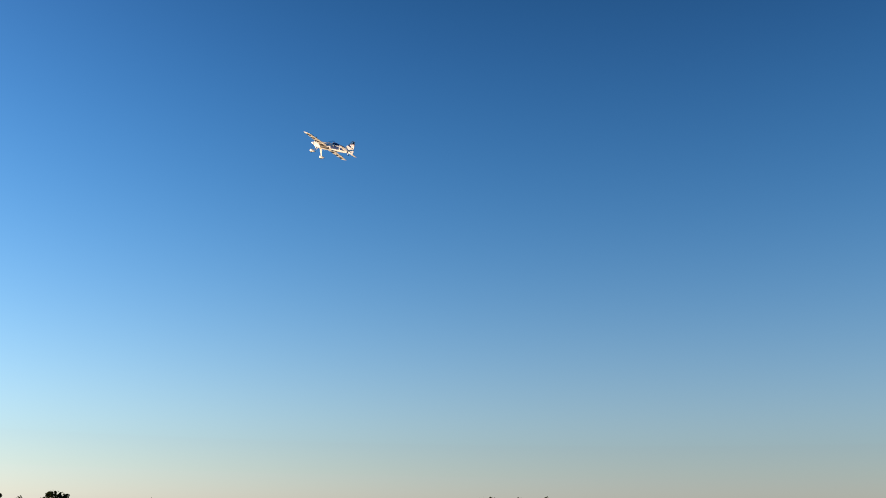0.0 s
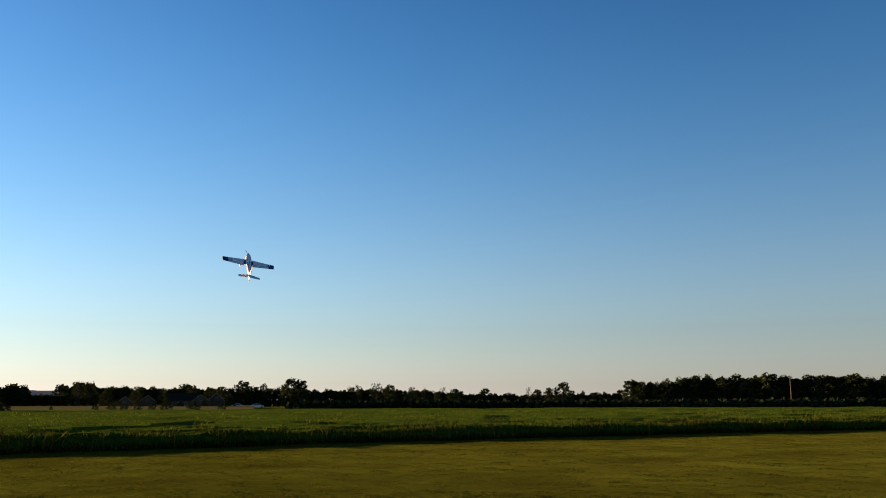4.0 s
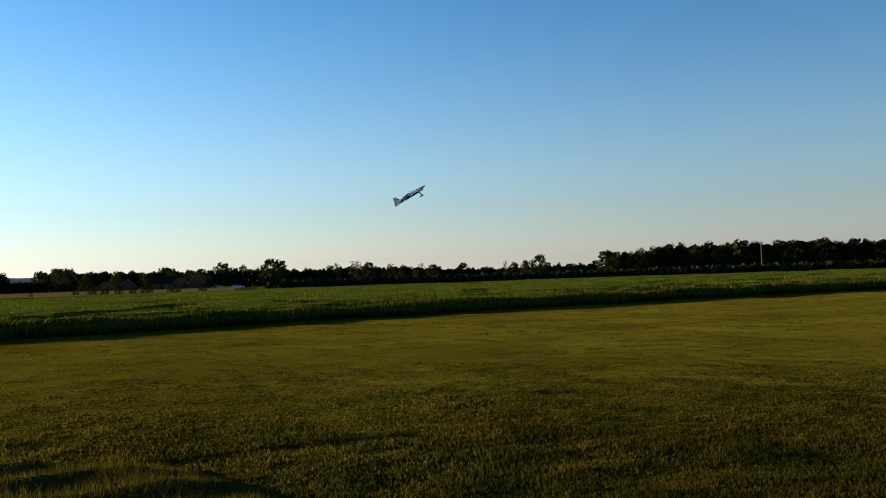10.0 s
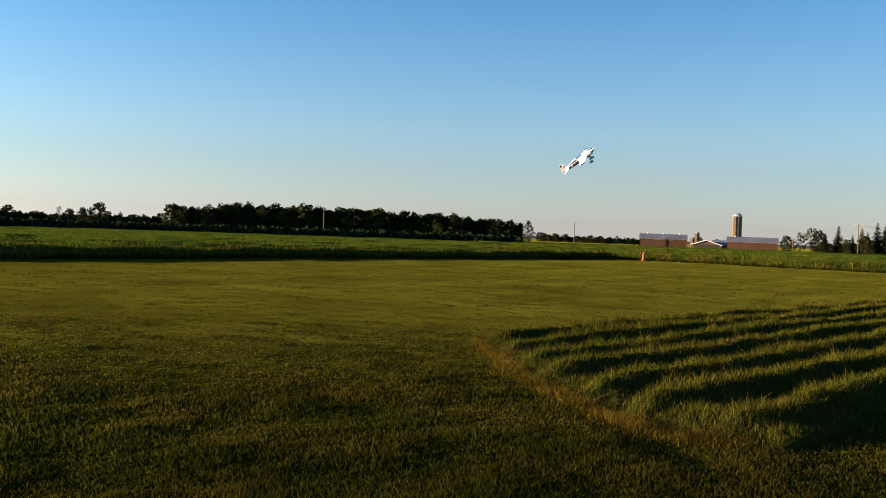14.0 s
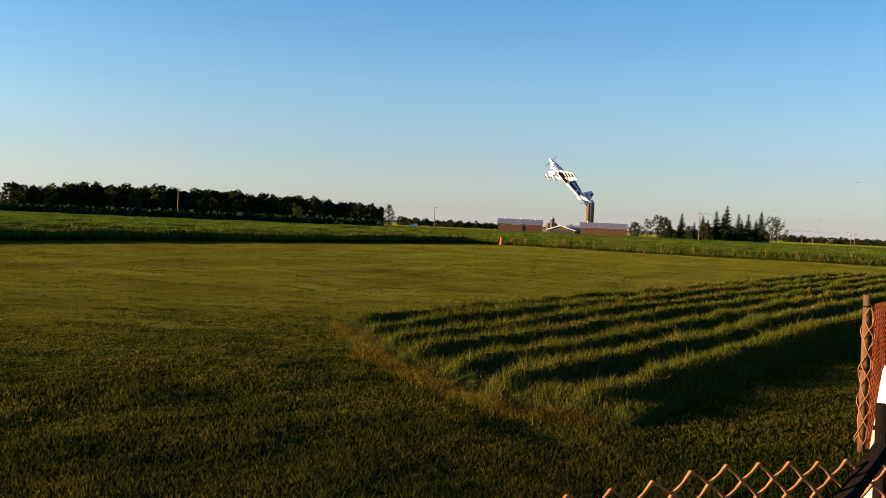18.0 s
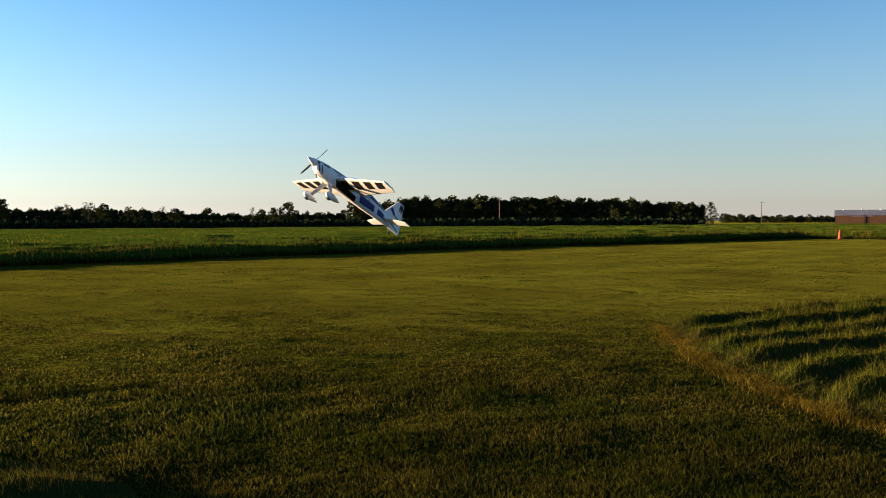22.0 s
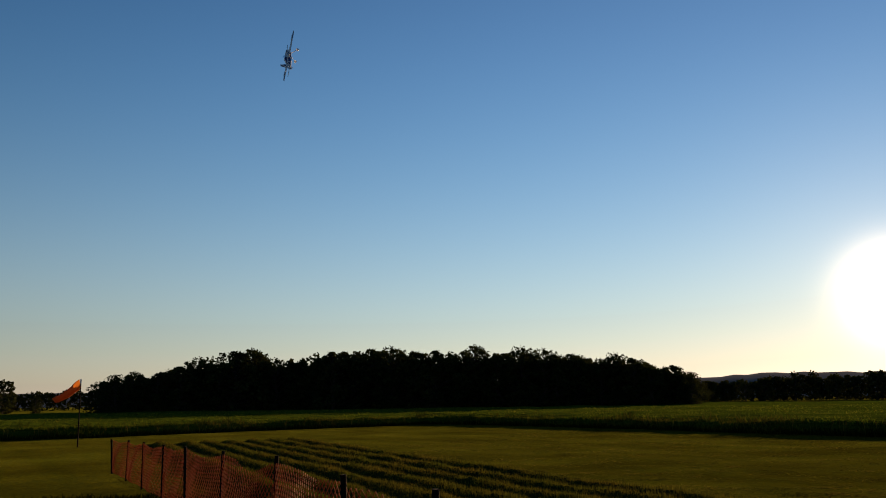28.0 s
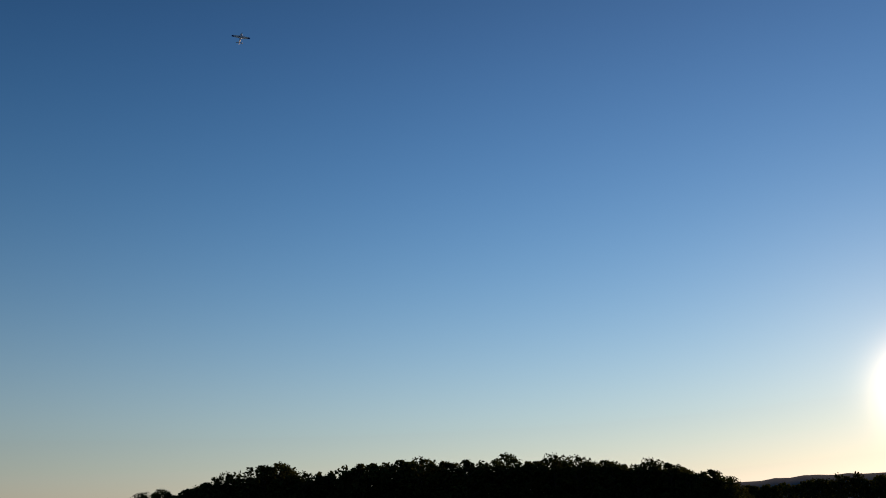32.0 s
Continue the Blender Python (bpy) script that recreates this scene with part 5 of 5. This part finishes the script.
# weeds and tall grass along the crop's margin, then leaves over the crop
seg = np.linalg.norm(np.diff(line, axis=0), axis=1)
cum = np.concatenate([[0], np.cumsum(seg)])

seen = (line[:, 0] < 66) & (np.hypot(line[:, 0], line[:, 1]) > 48 * (line[:, 0] < -30) * (line[:, 1] < -25))
span_at = cum[seen][[0, -1]]


def crop_points(k, d0, d1, power):
    at = rng.uniform(span_at[0], span_at[1], k)
    x, y = np.interp(at, cum, line[:, 0]), np.interp(at, cum, line[:, 1])
    w = np.stack([x, y], 1) / np.hypot(x, y)[:, None]
    d = d0 + (d1 - d0) * rng.random(k) ** power
    return x + w[:, 0] * d, y + w[:, 1] * d, d


x, y, d = crop_points(85000, -0.15, 2.2, 1.0)
tall_side = np.where(x > 24, 1.4, 1.0)
h = rng.uniform(0.56, 1.08, len(x)) * np.where(x > 24, 0.72, 1.0) * tall_side * (0.62 + 0.6 * noise(x, y, 1.1, 23) - np.where(x > 24, 0.45 * noise(x, y, 0.7, 24), 0)) * np.where(x > 24, np.clip(0.6 + d, 0.45, 1), np.clip(0.42 + 0.26 * d, 0.3, 1))
tagged(new("field_margin", blades("field_margin", x, y, h * rng.uniform(0, 0.62, len(x)), h * rng.uniform(0.25, 0.45, len(x)), np.full(len(x), 0.07), rng.uniform(0.2, 1.1, len(x)), M["margin"], rng, False)),
       "tall weeds and grass along the crop's margin", "weeds", kind="stuff")
# shade under the margin's face, put in as a row of darker weeds
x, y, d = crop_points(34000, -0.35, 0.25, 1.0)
tagged(new("margin_foot", blades("margin_foot", x, y, np.zeros(len(x)), rng.uniform(0.12, 0.36, len(x)) * (0.6 + 0.7 * noise(x, y, 0.9, 41)), np.full(len(x), 0.06), rng.uniform(0.05, 0.4, len(x)), M["shade_toned"], rng, False)),
       "low weeds at the crop margin's foot, toned as shade", "weeds", kind="stuff")
x, y, d = crop_points(2600, -0.2, 2.0, 1.0)
tagged(new("margin_stalks", blades("margin_stalks", x, y, np.zeros(len(x)), rng.uniform(0.45, 0.8, len(x)) * np.where(x > 24, 1.35, 1.0), np.full(len(x), 0.03), rng.uniform(0.05, 0.3, len(x)), M["dry"], rng)),
       "dry seeding stalks in the crop's margin", "weeds", kind="stuff")
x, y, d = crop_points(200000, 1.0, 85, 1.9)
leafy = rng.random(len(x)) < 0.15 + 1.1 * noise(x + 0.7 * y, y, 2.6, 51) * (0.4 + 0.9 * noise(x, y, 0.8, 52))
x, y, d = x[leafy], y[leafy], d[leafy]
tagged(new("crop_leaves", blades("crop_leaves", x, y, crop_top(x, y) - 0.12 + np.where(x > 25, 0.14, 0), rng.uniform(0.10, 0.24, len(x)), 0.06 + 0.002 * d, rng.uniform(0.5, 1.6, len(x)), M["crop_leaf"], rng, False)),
       "leafy tops of the green crop", "crop", kind="stuff")

# ---- a pale weed in the bank ----
M["weed_leaf"] = mat("pale_weed_leaf", (0.11, 0.15, 0.05), 0.8, vary=0.25, scale=8.0, grain=60.0, bump=0.2, translucent=0.45)
weed = thing("weed", "pale green broad-leaved weed standing in the long grass", "weed", at=pose(*polar(-93.9, 8.7), 0, 0, 20))
part("stem", Shape().tube((0, 0, 0), (0.02, 0.01, 0.34), 0.006, 0.003, 6), M["weed_leaf"], weed)
for k in range(9):
    a, z, reach = k * 2.4, 0.10 + 0.028 * k, 0.15 - 0.008 * k
    way, across = Vector((math.cos(a), math.sin(a), 0)), Vector((-math.sin(a), math.cos(a), 0))
    leaf = Shape()
    foot, mid_, tip_ = Vector((0, 0, z)), Vector((0, 0, z + 0.05)) + way * reach * 0.5, Vector((0, 0, z + 0.03)) + way * reach
    leaf.add([foot, mid_ + across * 0.028, tip_, mid_ - across * 0.028, mid_ - Vector((0, 0, 0.008))], [(0, 1, 4), (1, 2, 4), (2, 3, 4), (3, 0, 4)])
    part("leaf", leaf, M["weed_leaf"], weed)

# ---- small white markers at the far crop edge ----
for a, d in ((-139.55, 54.5), (-133.95, 56.0)):
    mk = thing("marker_post", "small white marker post at the crop's edge", "marker", "marker posts", facing(a, d))
    part("stake", Shape().tube((0, 0, 0), (0, 0, 0.34), 0.02, n=8), M["white"], mk)
    part("plate", Shape().box((0, -0.022, 0.34), (0.13, 0.012, 0.24)), M["white"], mk)

# ---- windsock ----
M["sock"] = mat("orange_cloth", (0.54, 0.165, 0.03), 0.7, vary=0.15, scale=3, grain=30, bump=0.2, translucent=0.5)
ws = thing("windsock", "orange cloth windsock hanging from a thin steel pole", "windsock", at=facing(-138.55, 38))
part("pole", Shape().tube((0, 0, 0), (0, 0, 2.38), 0.025, 0.02), M["iron"], ws)
part("hoop", Shape().loft([[Vector((0.02 + 0.0 * i, 0.165 * math.cos(b), 2.5 + 0.165 * math.sin(b))) for b in np.linspace(0, 2 * math.pi, 16, endpoint=False)] for i in (0, 1)][:1] +
                          [[Vector((-0.03, 0.165 * math.cos(b), 2.5 + 0.165 * math.sin(b))) for b in np.linspace(0, 2 * math.pi, 16, endpoint=False)]], caps=False), M["metal"], ws)
sk = Shape()
rings = []
for k in range(9):
    u = k / 8
    c = Vector((-0.03 - 0.92 * u, 0, 2.5 - 0.66 * u - 0.10 * math.sin(math.pi * u)))
    rr = 0.165 - 0.05 * u + 0.008 * math.sin(k * 2.1)
    ax = Vector((-0.61, 0, 0.79)) if k else Vector((-0.2, 0, 0.98))
    rings.append([c + Vector((0, 1, 0)) * rr * math.cos(b) + ax * rr * math.sin(b) for b in np.linspace(0, 2 * math.pi, 16, endpoint=False)])
sk.loft(rings, caps=False)
part("sock", sk, M["sock"], ws, smooth=True)

# ---- model aeroplane ----
M.update(
    gloss=mat("white_covering", (0.78, 0.79, 0.81), 0.42, vary=0.04, scale=4.0, grain=30.0, bump=0, coat=0.1),
    blue=mat("blue_covering", (0.018, 0.048, 0.19), 0.42, vary=0.06, scale=4.0, grain=30.0, bump=0, coat=0.1),
    black=mat("black_covering", (0.012, 0.012, 0.015), 0.45, vary=0.06, scale=4.0, grain=30.0, bump=0, coat=0.1),
    red=plain("red_covering", (0.5, 0.03, 0.03), 0.35),
    carbon=plain("dark_propeller", (0.02, 0.02, 0.02), 0.4),
    canopy=plain("clear_canopy", (0.92, 0.95, 0.97), 0.02),
)
glass = M["canopy"].node_tree.nodes["Principled BSDF"]
glass.inputs["Transmission Weight"].default_value, glass.inputs["IOR"].default_value = 1.0, 1.03
plane = thing("model_aeroplane", "white radio-controlled aerobatic plane with blue panels and numbers", "model plane")
# stations of the fuselage: x, bottom, top, half width
STATIONS = [(0.655, -0.075, 0.035, 0.055), (0.62, -0.105, 0.048, 0.085), (0.54, -0.135, 0.062, 0.105), (0.33, -0.155, 0.09, 0.115), (0.1, -0.145, 0.112, 0.115),
            (-0.05, -0.135, 0.116, 0.11), (-0.21, -0.128, 0.118, 0.10), (-0.235, -0.126, 0.18, 0.098), (-0.26, -0.125, 0.19, 0.095), (-0.45, -0.115, 0.165, 0.08), (-0.7, -0.095, 0.135, 0.055), (-0.9, -0.08, 0.085, 0.03), (-1.0, -0.07, 0.04, 0.016)]


def fus(x):
    xs = [q[0] for q in STATIONS][::-1]
    return [float(np.interp(x, xs, [q[i] for q in STATIONS][::-1])) for i in (1, 2, 3)]


def fus_ring(x, n=24, grow=0.0):
    zb, zt, w = fus(x)
    mid, hh = (zb + zt) / 2, (zt - zb) / 2 + grow
    out = []
    for i in range(n):
        b = 2 * math.pi * i / n
        c, s_ = math.cos(b), math.sin(b)
        out.append(Vector((x, (w + grow) * math.copysign(abs(c) ** 0.72, c), mid + hh * math.copysign(abs(s_) ** 0.72, s_))))
    return out


body = Shape()
body.loft([fus_ring(x) for x in np.concatenate([np.linspace(0.655, -0.2, 24), np.linspace(-0.21, -0.3, 7), np.linspace(-0.34, -1.0, 16)])])
part("fuselage", body, M["gloss"], plane, smooth=True)


def side_patch(name, corners, material, side, lift=0.004):
    """A panel on the fuselage side, from four (x, z) corners."""
    s = Shape()
    rows_ = []
    for i in range(9):
        u = i / 8
        a = Vector(corners[0]).lerp(Vector(corners[1]), u)
        b = Vector(corners[3]).lerp(Vector(corners[2]), u)
        row = []
        for j in range(7):
            p = a.lerp(b, j / 6)
            zb, zt, w = fus(p.x)
            mid, hh = (zb + zt) / 2, (zt - zb) / 2
            q = min(0.999, abs((p.y - mid) / hh))
            row.append(Vector((p.x, side * ((w + lift) * (1 - q ** 2.78) ** (1 / 2.78) + 0.001), p.y)))
        rows_.append(row)
    s.loft(rows_, closed=False)
    return part(name, s, M[material], plane, smooth=True)


for side in (1, -1):
    side_patch("side_panel", [(-0.20, 0.02), (-0.56, 0.035), (-0.60, -0.055), (-0.27, -0.085)], "blue", side)
    side_patch("side_panel", [(-0.64, 0.04), (-0.80, 0.035), (-0.90, -0.03), (-0.67, -0.045)], "blue", side)
    side_patch("root_panel", [(0.30, -0.055), (-0.16, -0.06), (-0.20, -0.125), (0.22, -0.135)], "black", side)
    side_patch("deck_panel", [(-0.245, 0.184), (-0.82, 0.102), (-0.82, 0.085), (-0.275, 0.085)], "blue", side)
    # unreadable lettering on the cowl and below the canopy, as bars
    side_patch("nose_mark", [(0.575, 0.026), (0.53, 0.029), (0.525, 0.012), (0.57, 0.008)], "black", side)
    side_patch("nose_mark", [(0.522, 0.029), (0.475, 0.033), (0.47, 0.017), (0.518, 0.012)], "black", side)
    for k in range(4):
        side_patch("nose_mark", [(0.36 - 0.035 * k, 0.052 + 0.0025 * k), (0.335 - 0.035 * k, 0.054 + 0.0025 * k), (0.335 - 0.035 * k, 0.036 + 0.0025 * k), (0.36 - 0.035 * k, 0.034 + 0.0025 * k)], "black", side)
    side_patch("nose_mark", [(0.30, 0.018), (0.25, 0.022), (0.25, 0.013), (0.30, 0.009)], "red", side)
    side_patch("nose_mark", [(0.20, 0.045), (0.11, 0.05), (0.11, 0.042), (0.20, 0.037)], "blue", side)
    side_patch("deck_stripe", [(0.53, 0.056), (0.04, 0.106), (0.04, 0.096), (0.53, 0.048)], "blue", side)
    # flat black patches stand in for the unlit slots round the cowl's chin
    side_patch("cowl_slot", [(0.645, -0.035), (0.585, -0.105), (0.565, -0.108), (0.63, -0.03)], "black", side)
    side_patch("cowl_slot", [(0.60, -0.02), (0.535, -0.118), (0.52, -0.118), (0.588, -0.018)], "black", side)
can = Shape()
rings = []
for x in np.linspace(0.05, -0.24, 14):
    u = (0.05 - x) / 0.29
    hgt = 0.112 * math.sin(math.pi * min(1, 0.02 + u * 0.66)) ** 0.75
    w = 0.082 * (0.5 + 0.5 * math.sin(math.pi * min(1, 0.1 + 0.6 * u)))
    base = 0.088
    rings.append([Vector((x, w * math.cos(b), base + (hgt + 0.03) * math.sin(b))) for b in np.linspace(0, math.pi, 14)])
can.loft(rings, closed=False)
part("canopy", can, M["canopy"], plane, "clear bubble canopy", smooth=True)
spin = Shape()
spin.loft([[Vector((x, r_ * math.cos(b), -0.02 + r_ * math.sin(b))) for b in np.linspace(0, 2 * math.pi, 16, endpoint=False)]
           for x, r_ in ((0.662, 0.058), (0.69, 0.054), (0.73, 0.040), (0.77, 0.023), (0.80, 0.009), (0.812, 0.003))])
part("spinner", spin, M["gloss"], plane, smooth=True)
prop = Shape()
for sgn in (1, -1):
    secs = []
    for q in np.linspace(0.02, 0.27, 9):
        ch = 0.021 * (0.55 + 0.9 * math.sin(math.pi * min(1, q / 0.32))) * (0.35 if q > 0.26 else 1)
        tw = radians(60 - 120 * q)
        secs.append([Vector((dx * math.sin(tw) + dt * math.cos(tw), sgn * (dx * math.cos(tw) - dt * math.sin(tw)), sgn * q)) for dx, dt in ((-ch / 2, 0), (0, 0.005), (ch / 2, 0), (0, -0.004))])
    prop.loft(secs)
propeller = part("propeller", prop, M["carbon"], plane, "dark two-bladed propeller", at=pose(0.685, 0, -0.02))
part("cockpit_floor", Shape().box((-0.10, 0, 0.115), (0.20, 0.11, 0.008)), M["gloss"], plane)
part("instrument_panel", Shape().box((-0.005, 0, 0.128), (0.02, 0.08, 0.03)), M["black"], plane)
part("headrest", Shape().box((-0.20, 0, 0.14), (0.03, 0.06, 0.045)), M["blue"], plane)
# cowl openings, their unlit inside drawn as solid black tubes
for sy in (1, -1):
    part("cooling_inlet", Shape().tube((0.60, sy * 0.055, 0.0), (0.652, sy * 0.05, -0.005), 0.026, 0.022, 10), M["black"], plane)
part("exhaust", Shape().tube((0.55, -0.03, -0.13), (0.50, -0.03, -0.175), 0.012, n=8), M["metal"], plane)


def wing_pt(y, c, side, root=(0.31, -0.19), tip=(0.215, -0.06), span=1.11, thick=(0.065, 0.035), z0=-0.035, y0=0.09):
    """A point on the wing: c from the leading edge (0) to the trailing edge (1), side 1 above, -1 below."""
    u = (abs(y) - y0) / (span - y0)
    le, te = root[0] + (tip[0] - root[0]) * u, root[1] + (tip[1] - root[1]) * u
    th = thick[0] + (thick[1] - thick[0]) * u
    prof = 1.48 * (1.0 * math.sqrt(max(c, 0)) * 1.0 - 0.42 * c - 1.17 * c ** 2 + 0.95 * c ** 3 - 0.36 * c ** 4) * 1.35
    return Vector((le + (te - le) * c, y, z0 + side * th * 0.5 * max(0.0, prof)))


CS = [0, 0.01, 0.04, 0.1, 0.2, 0.32, 0.46, 0.6, 0.73]
STAB = dict(root=(-0.80, -1.02), tip=(-0.92, -1.05), span=0.45, thick=(0.022, 0.016), z0=-0.01, y0=0.02)


def surface(name, sy, c0, c1, ys, material, label="", **kw):
    cs = sorted({c0, c1, *[c for c in CS if c0 < c < c1], *([(c0 + c1) / 2])})
    s = Shape()
    s.loft([[wing_pt(sy * y, c, 1, **kw) for c in cs] + [wing_pt(sy * y, c, -1, **kw) - Vector((0, 0, 0.001)) for c in reversed(cs)] for y in ys])
    return part(name, s, M[material], plane, label, smooth=False)


def patch(name, ya, yb, c0, c1, side, material, skew=0.0, lift=0.003, parent=None, **kw):
    s = Shape()
    rows_ = []
    for i in range(5):
        row = []
        for j in range(7):
            c = c0 + (c1 - c0) * j / 6
            y = ya + (yb - ya) * i / 4 + skew * (c - c0)
            p = wing_pt(y, c, side, **kw)
            row.append(p + Vector((0, 0, side * lift)))
        rows_.append(row)
    s.loft(rows_, closed=False)
    return part(name, s, M[material], parent or plane)


for sy in (1, -1):
    wing = surface("wing", sy, 0, 0.74, (0.09, 0.35, 0.6, 0.85, 1.08, 1.11), "gloss", "white wing with blue tip, dark-checked below")
    ail = surface("aileron", sy, 0.75, 1.0, (0.2, 0.6, 1.09), "gloss")
    patch("tip_panel", sy * 0.86, sy * 1.108, 0.002, 0.74, 1, "blue", parent=wing)
    patch("tip_panel", sy * 0.86, sy * 1.088, 0.752, 0.99, 1, "blue", parent=ail)
    patch("stripe", sy * 0.12, sy * 0.86, 0.70, 0.735, 1, "blue", parent=wing)
    patch("root_stripe", sy * 0.12, sy * 0.2, 0.25, 0.73, 1, "blue", parent=wing)
    for y0, y1 in ((0.14, 0.31), (0.40, 0.56), (0.65, 0.80), (0.89, 1.04)):
        patch("check", sy * y0, sy * y1, 0.10, 0.60, -1, "black", skew=-0.10 * sy, parent=wing)
    patch("trailing_stripe", sy * 0.25, sy * 1.08, 0.975, 0.995, -1, "black", parent=ail)
    surface("stabiliser", sy, 0, 0.55, (0.02, 0.25, 0.45), "gloss", **STAB)
    elev = surface("elevator", sy, 0.57, 1.0, (0.05, 0.25, 0.45), "gloss", **STAB)
    patch("stripe", sy * 0.06, sy * 0.44, 0.5, 0.545, 1, "blue", **STAB)
    # undercarriage
    leg = Shape()
    leg.add([(0.36, sy * 0.05, -0.145), (0.27, sy * 0.05, -0.145), (0.30, sy * 0.265, -0.36), (0.345, sy * 0.265, -0.36),
             (0.36, sy * 0.06, -0.155), (0.27, sy * 0.06, -0.155), (0.30, sy * 0.27, -0.37), (0.345, sy * 0.27, -0.37)],
            [(0, 1, 2, 3), (7, 6, 5, 4), (0, 4, 5, 1), (1, 5, 6, 2), (2, 6, 7, 3), (3, 7, 4, 0)])
    part("gear_leg", leg, M["gloss"], plane)
    pant = Shape()
    pant.loft([[Vector((x, sy * 0.27 + 0.042 * r_ * math.cos(b), -0.375 + 0.052 * r_ * math.sin(b))) for b in np.linspace(0, 2 * math.pi, 14, endpoint=False)]
               for x, r_ in ((0.43, 0.15), (0.415, 0.6), (0.38, 0.95), (0.33, 1.0), (0.27, 0.85), (0.20, 0.45), (0.155, 0.08))])
    part("wheel_spat", pant, M["gloss"], plane, smooth=True)
    part("wheel", Shape().tube((0.345, sy * 0.252, -0.40), (0.345, sy * 0.288, -0.40), 0.045, n=16), M["tyre"], plane)


def slab(name, pts, half, material, parent=None, label=""):
    s = Shape()
    s.loft([[Vector((x, y, z)) for x, z in pts] for y in (-half, half)])
    return part(name, s, M[material], parent or plane, label)


fin = slab("fin", [(-0.80, 0.09), (-0.975, 0.385), (-1.025, 0.385), (-1.0, -0.03), (-0.95, 0.0)], 0.009, "gloss")
rud = slab("rudder", [(-1.03, 0.388), (-1.105, 0.38), (-1.255, -0.055), (-1.235, -0.075), (-1.005, -0.07)], 0.008, "gloss")
for sy in (1, -1):
    for pts, m_ in (([(-0.885, 0.20), (-0.91, 0.245), (-1.02, 0.18), (-1.02, 0.13)], "blue"),):
        s = Shape()
        s.add([Vector((x, sy * 0.012, z)) for x, z in pts], [(0, 1, 2, 3)])
        part("fin_band", s, M[m_], fin)
    for pts, m_ in (([(-1.04, 0.365), (-1.10, 0.36), (-1.135, 0.27), (-1.04, 0.29)], "black"), ([(-1.045, 0.28), (-1.137, 0.262), (-1.142, 0.245), (-1.045, 0.262)], "red"),
                    ([(-1.04, 0.16), (-1.15, 0.13), (-1.155, 0.112), (-1.04, 0.14)], "black"), ([(-1.02, 0.02), (-1.21, -0.03), (-1.215, -0.045), (-1.02, 0.0)], "black")):
        s = Shape()
        s.add([Vector((x, sy * 0.011, z)) for x, z in pts], [(0, 1, 2, 3)])
        part("rudder_band", s, M[m_], rud)
tw = Shape()
tw.tube((-1.0, 0, -0.07), (-1.06, 0, -0.12), 0.004, n=6)
part("tail_strut", tw, M["metal"], plane)
part("tail_wheel", Shape().tube((-1.065, -0.01, -0.128), (-1.065, 0.01, -0.128), 0.02, n=12), M["tyre"], plane)


def number(text, size, m, parent, material, name="number"):
    """Lettering turned into a thin mesh."""
    cu = bpy.data.curves.new("lettering", "FONT")
    cu.body, cu.size, cu.extrude, cu.align_x, cu.align_y, cu.shear = text, size, 0.001, "CENTER", "CENTER", 0.3
    tmp = bpy.data.objects.new("lettering", cu)
    me = bpy.data.meshes.new_from_object(tmp)
    bpy.data.objects.remove(tmp)
    me.materials.clear()
    me.materials.append(M[material])
    ob = new(name, me)
    ob.parent, ob.matrix_basis = parent, m
    return ob


for sy in (1, -1):
    base = Matrix(((-sy, 0, 0, -0.335), (0, 0, sy, sy * 0.0975), (0, 1, 0, 0.055), (0, 0, 0, 1)))
    number("45", 0.138, base @ Matrix.Translation((0.004, -0.004, 0.0)), plane, "black", "number_shadow")
    number("45", 0.128, base @ Matrix.Translation((0, 0.002, 0.004)), plane, "gloss")
    # on the wing tip, read from behind
    number("45", 0.215, Matrix(((0, 1, 0, 0.065), (-1, 0, 0, sy * 0.83), (0, 0, 1, 0.008), (0, 0, 0, 1))), plane, "blue", "wing_number")
    number("45", 0.185, Matrix(((0, 1, 0, 0.07), (-1, 0, 0, sy * 0.83), (0, 0, 1, 0.011), (0, 0, 0, 1))), plane, "gloss", "wing_number")

# ---- what moves ----
def motions():
    walk(plane, [(t, pose(*row)) for t, *row in FLIGHT])
    # the propeller turns all the time
    walk(propeller, [(0.1 * k, pose(0.685, 0, -0.02, 80 * k % 360)) for k in range(321)])
    walk(moving_car, [(t, car_at(a)) for t, a in ((0, 95), (10, 50.5), (14, 31.0), (15, 26.4), (18, 12.6), (19, 8.4), (22, -4), (32, -40))])
    for b, (head, up, side_way, climb) in zip(birds, BIRDS):
        rows = []
        for t in (0, 15, 18.2, 21, 32):
            k = t - 18.2
            h_, e_ = head + side_way * k, up + climb * k * math.exp(-abs(k) * 0.3) + 0.35 * abs(k) / (1 + abs(k))
            d_ = 170 + 3 * abs(k)
            rows.append((t, pose(*polar(h_, d_, above(d_, max(0.4, e_))), 0, 0, (0 if side_way > 0 else 180) - head)))
        walk(b, rows)


def car_at(heading):
    """On the road, which runs straight behind the fields."""
    a, b = polar(45, 273), polar(-4, 725)
    way = (b - a).normalized()
    h = Vector((math.sin(radians(heading)), math.cos(radians(heading)), 0))
    # where the ray of that heading meets the road
    k = (a.x * h.y - a.y * h.x) / (way.y * h.x - way.x * h.y)
    k = max(-900.0, min(1600.0, k))
    p = a + way * k
    return Matrix.Translation((p.x, p.y, 0.02)) @ way.to_track_quat("X", "Z").to_matrix().to_4x4()


motions()
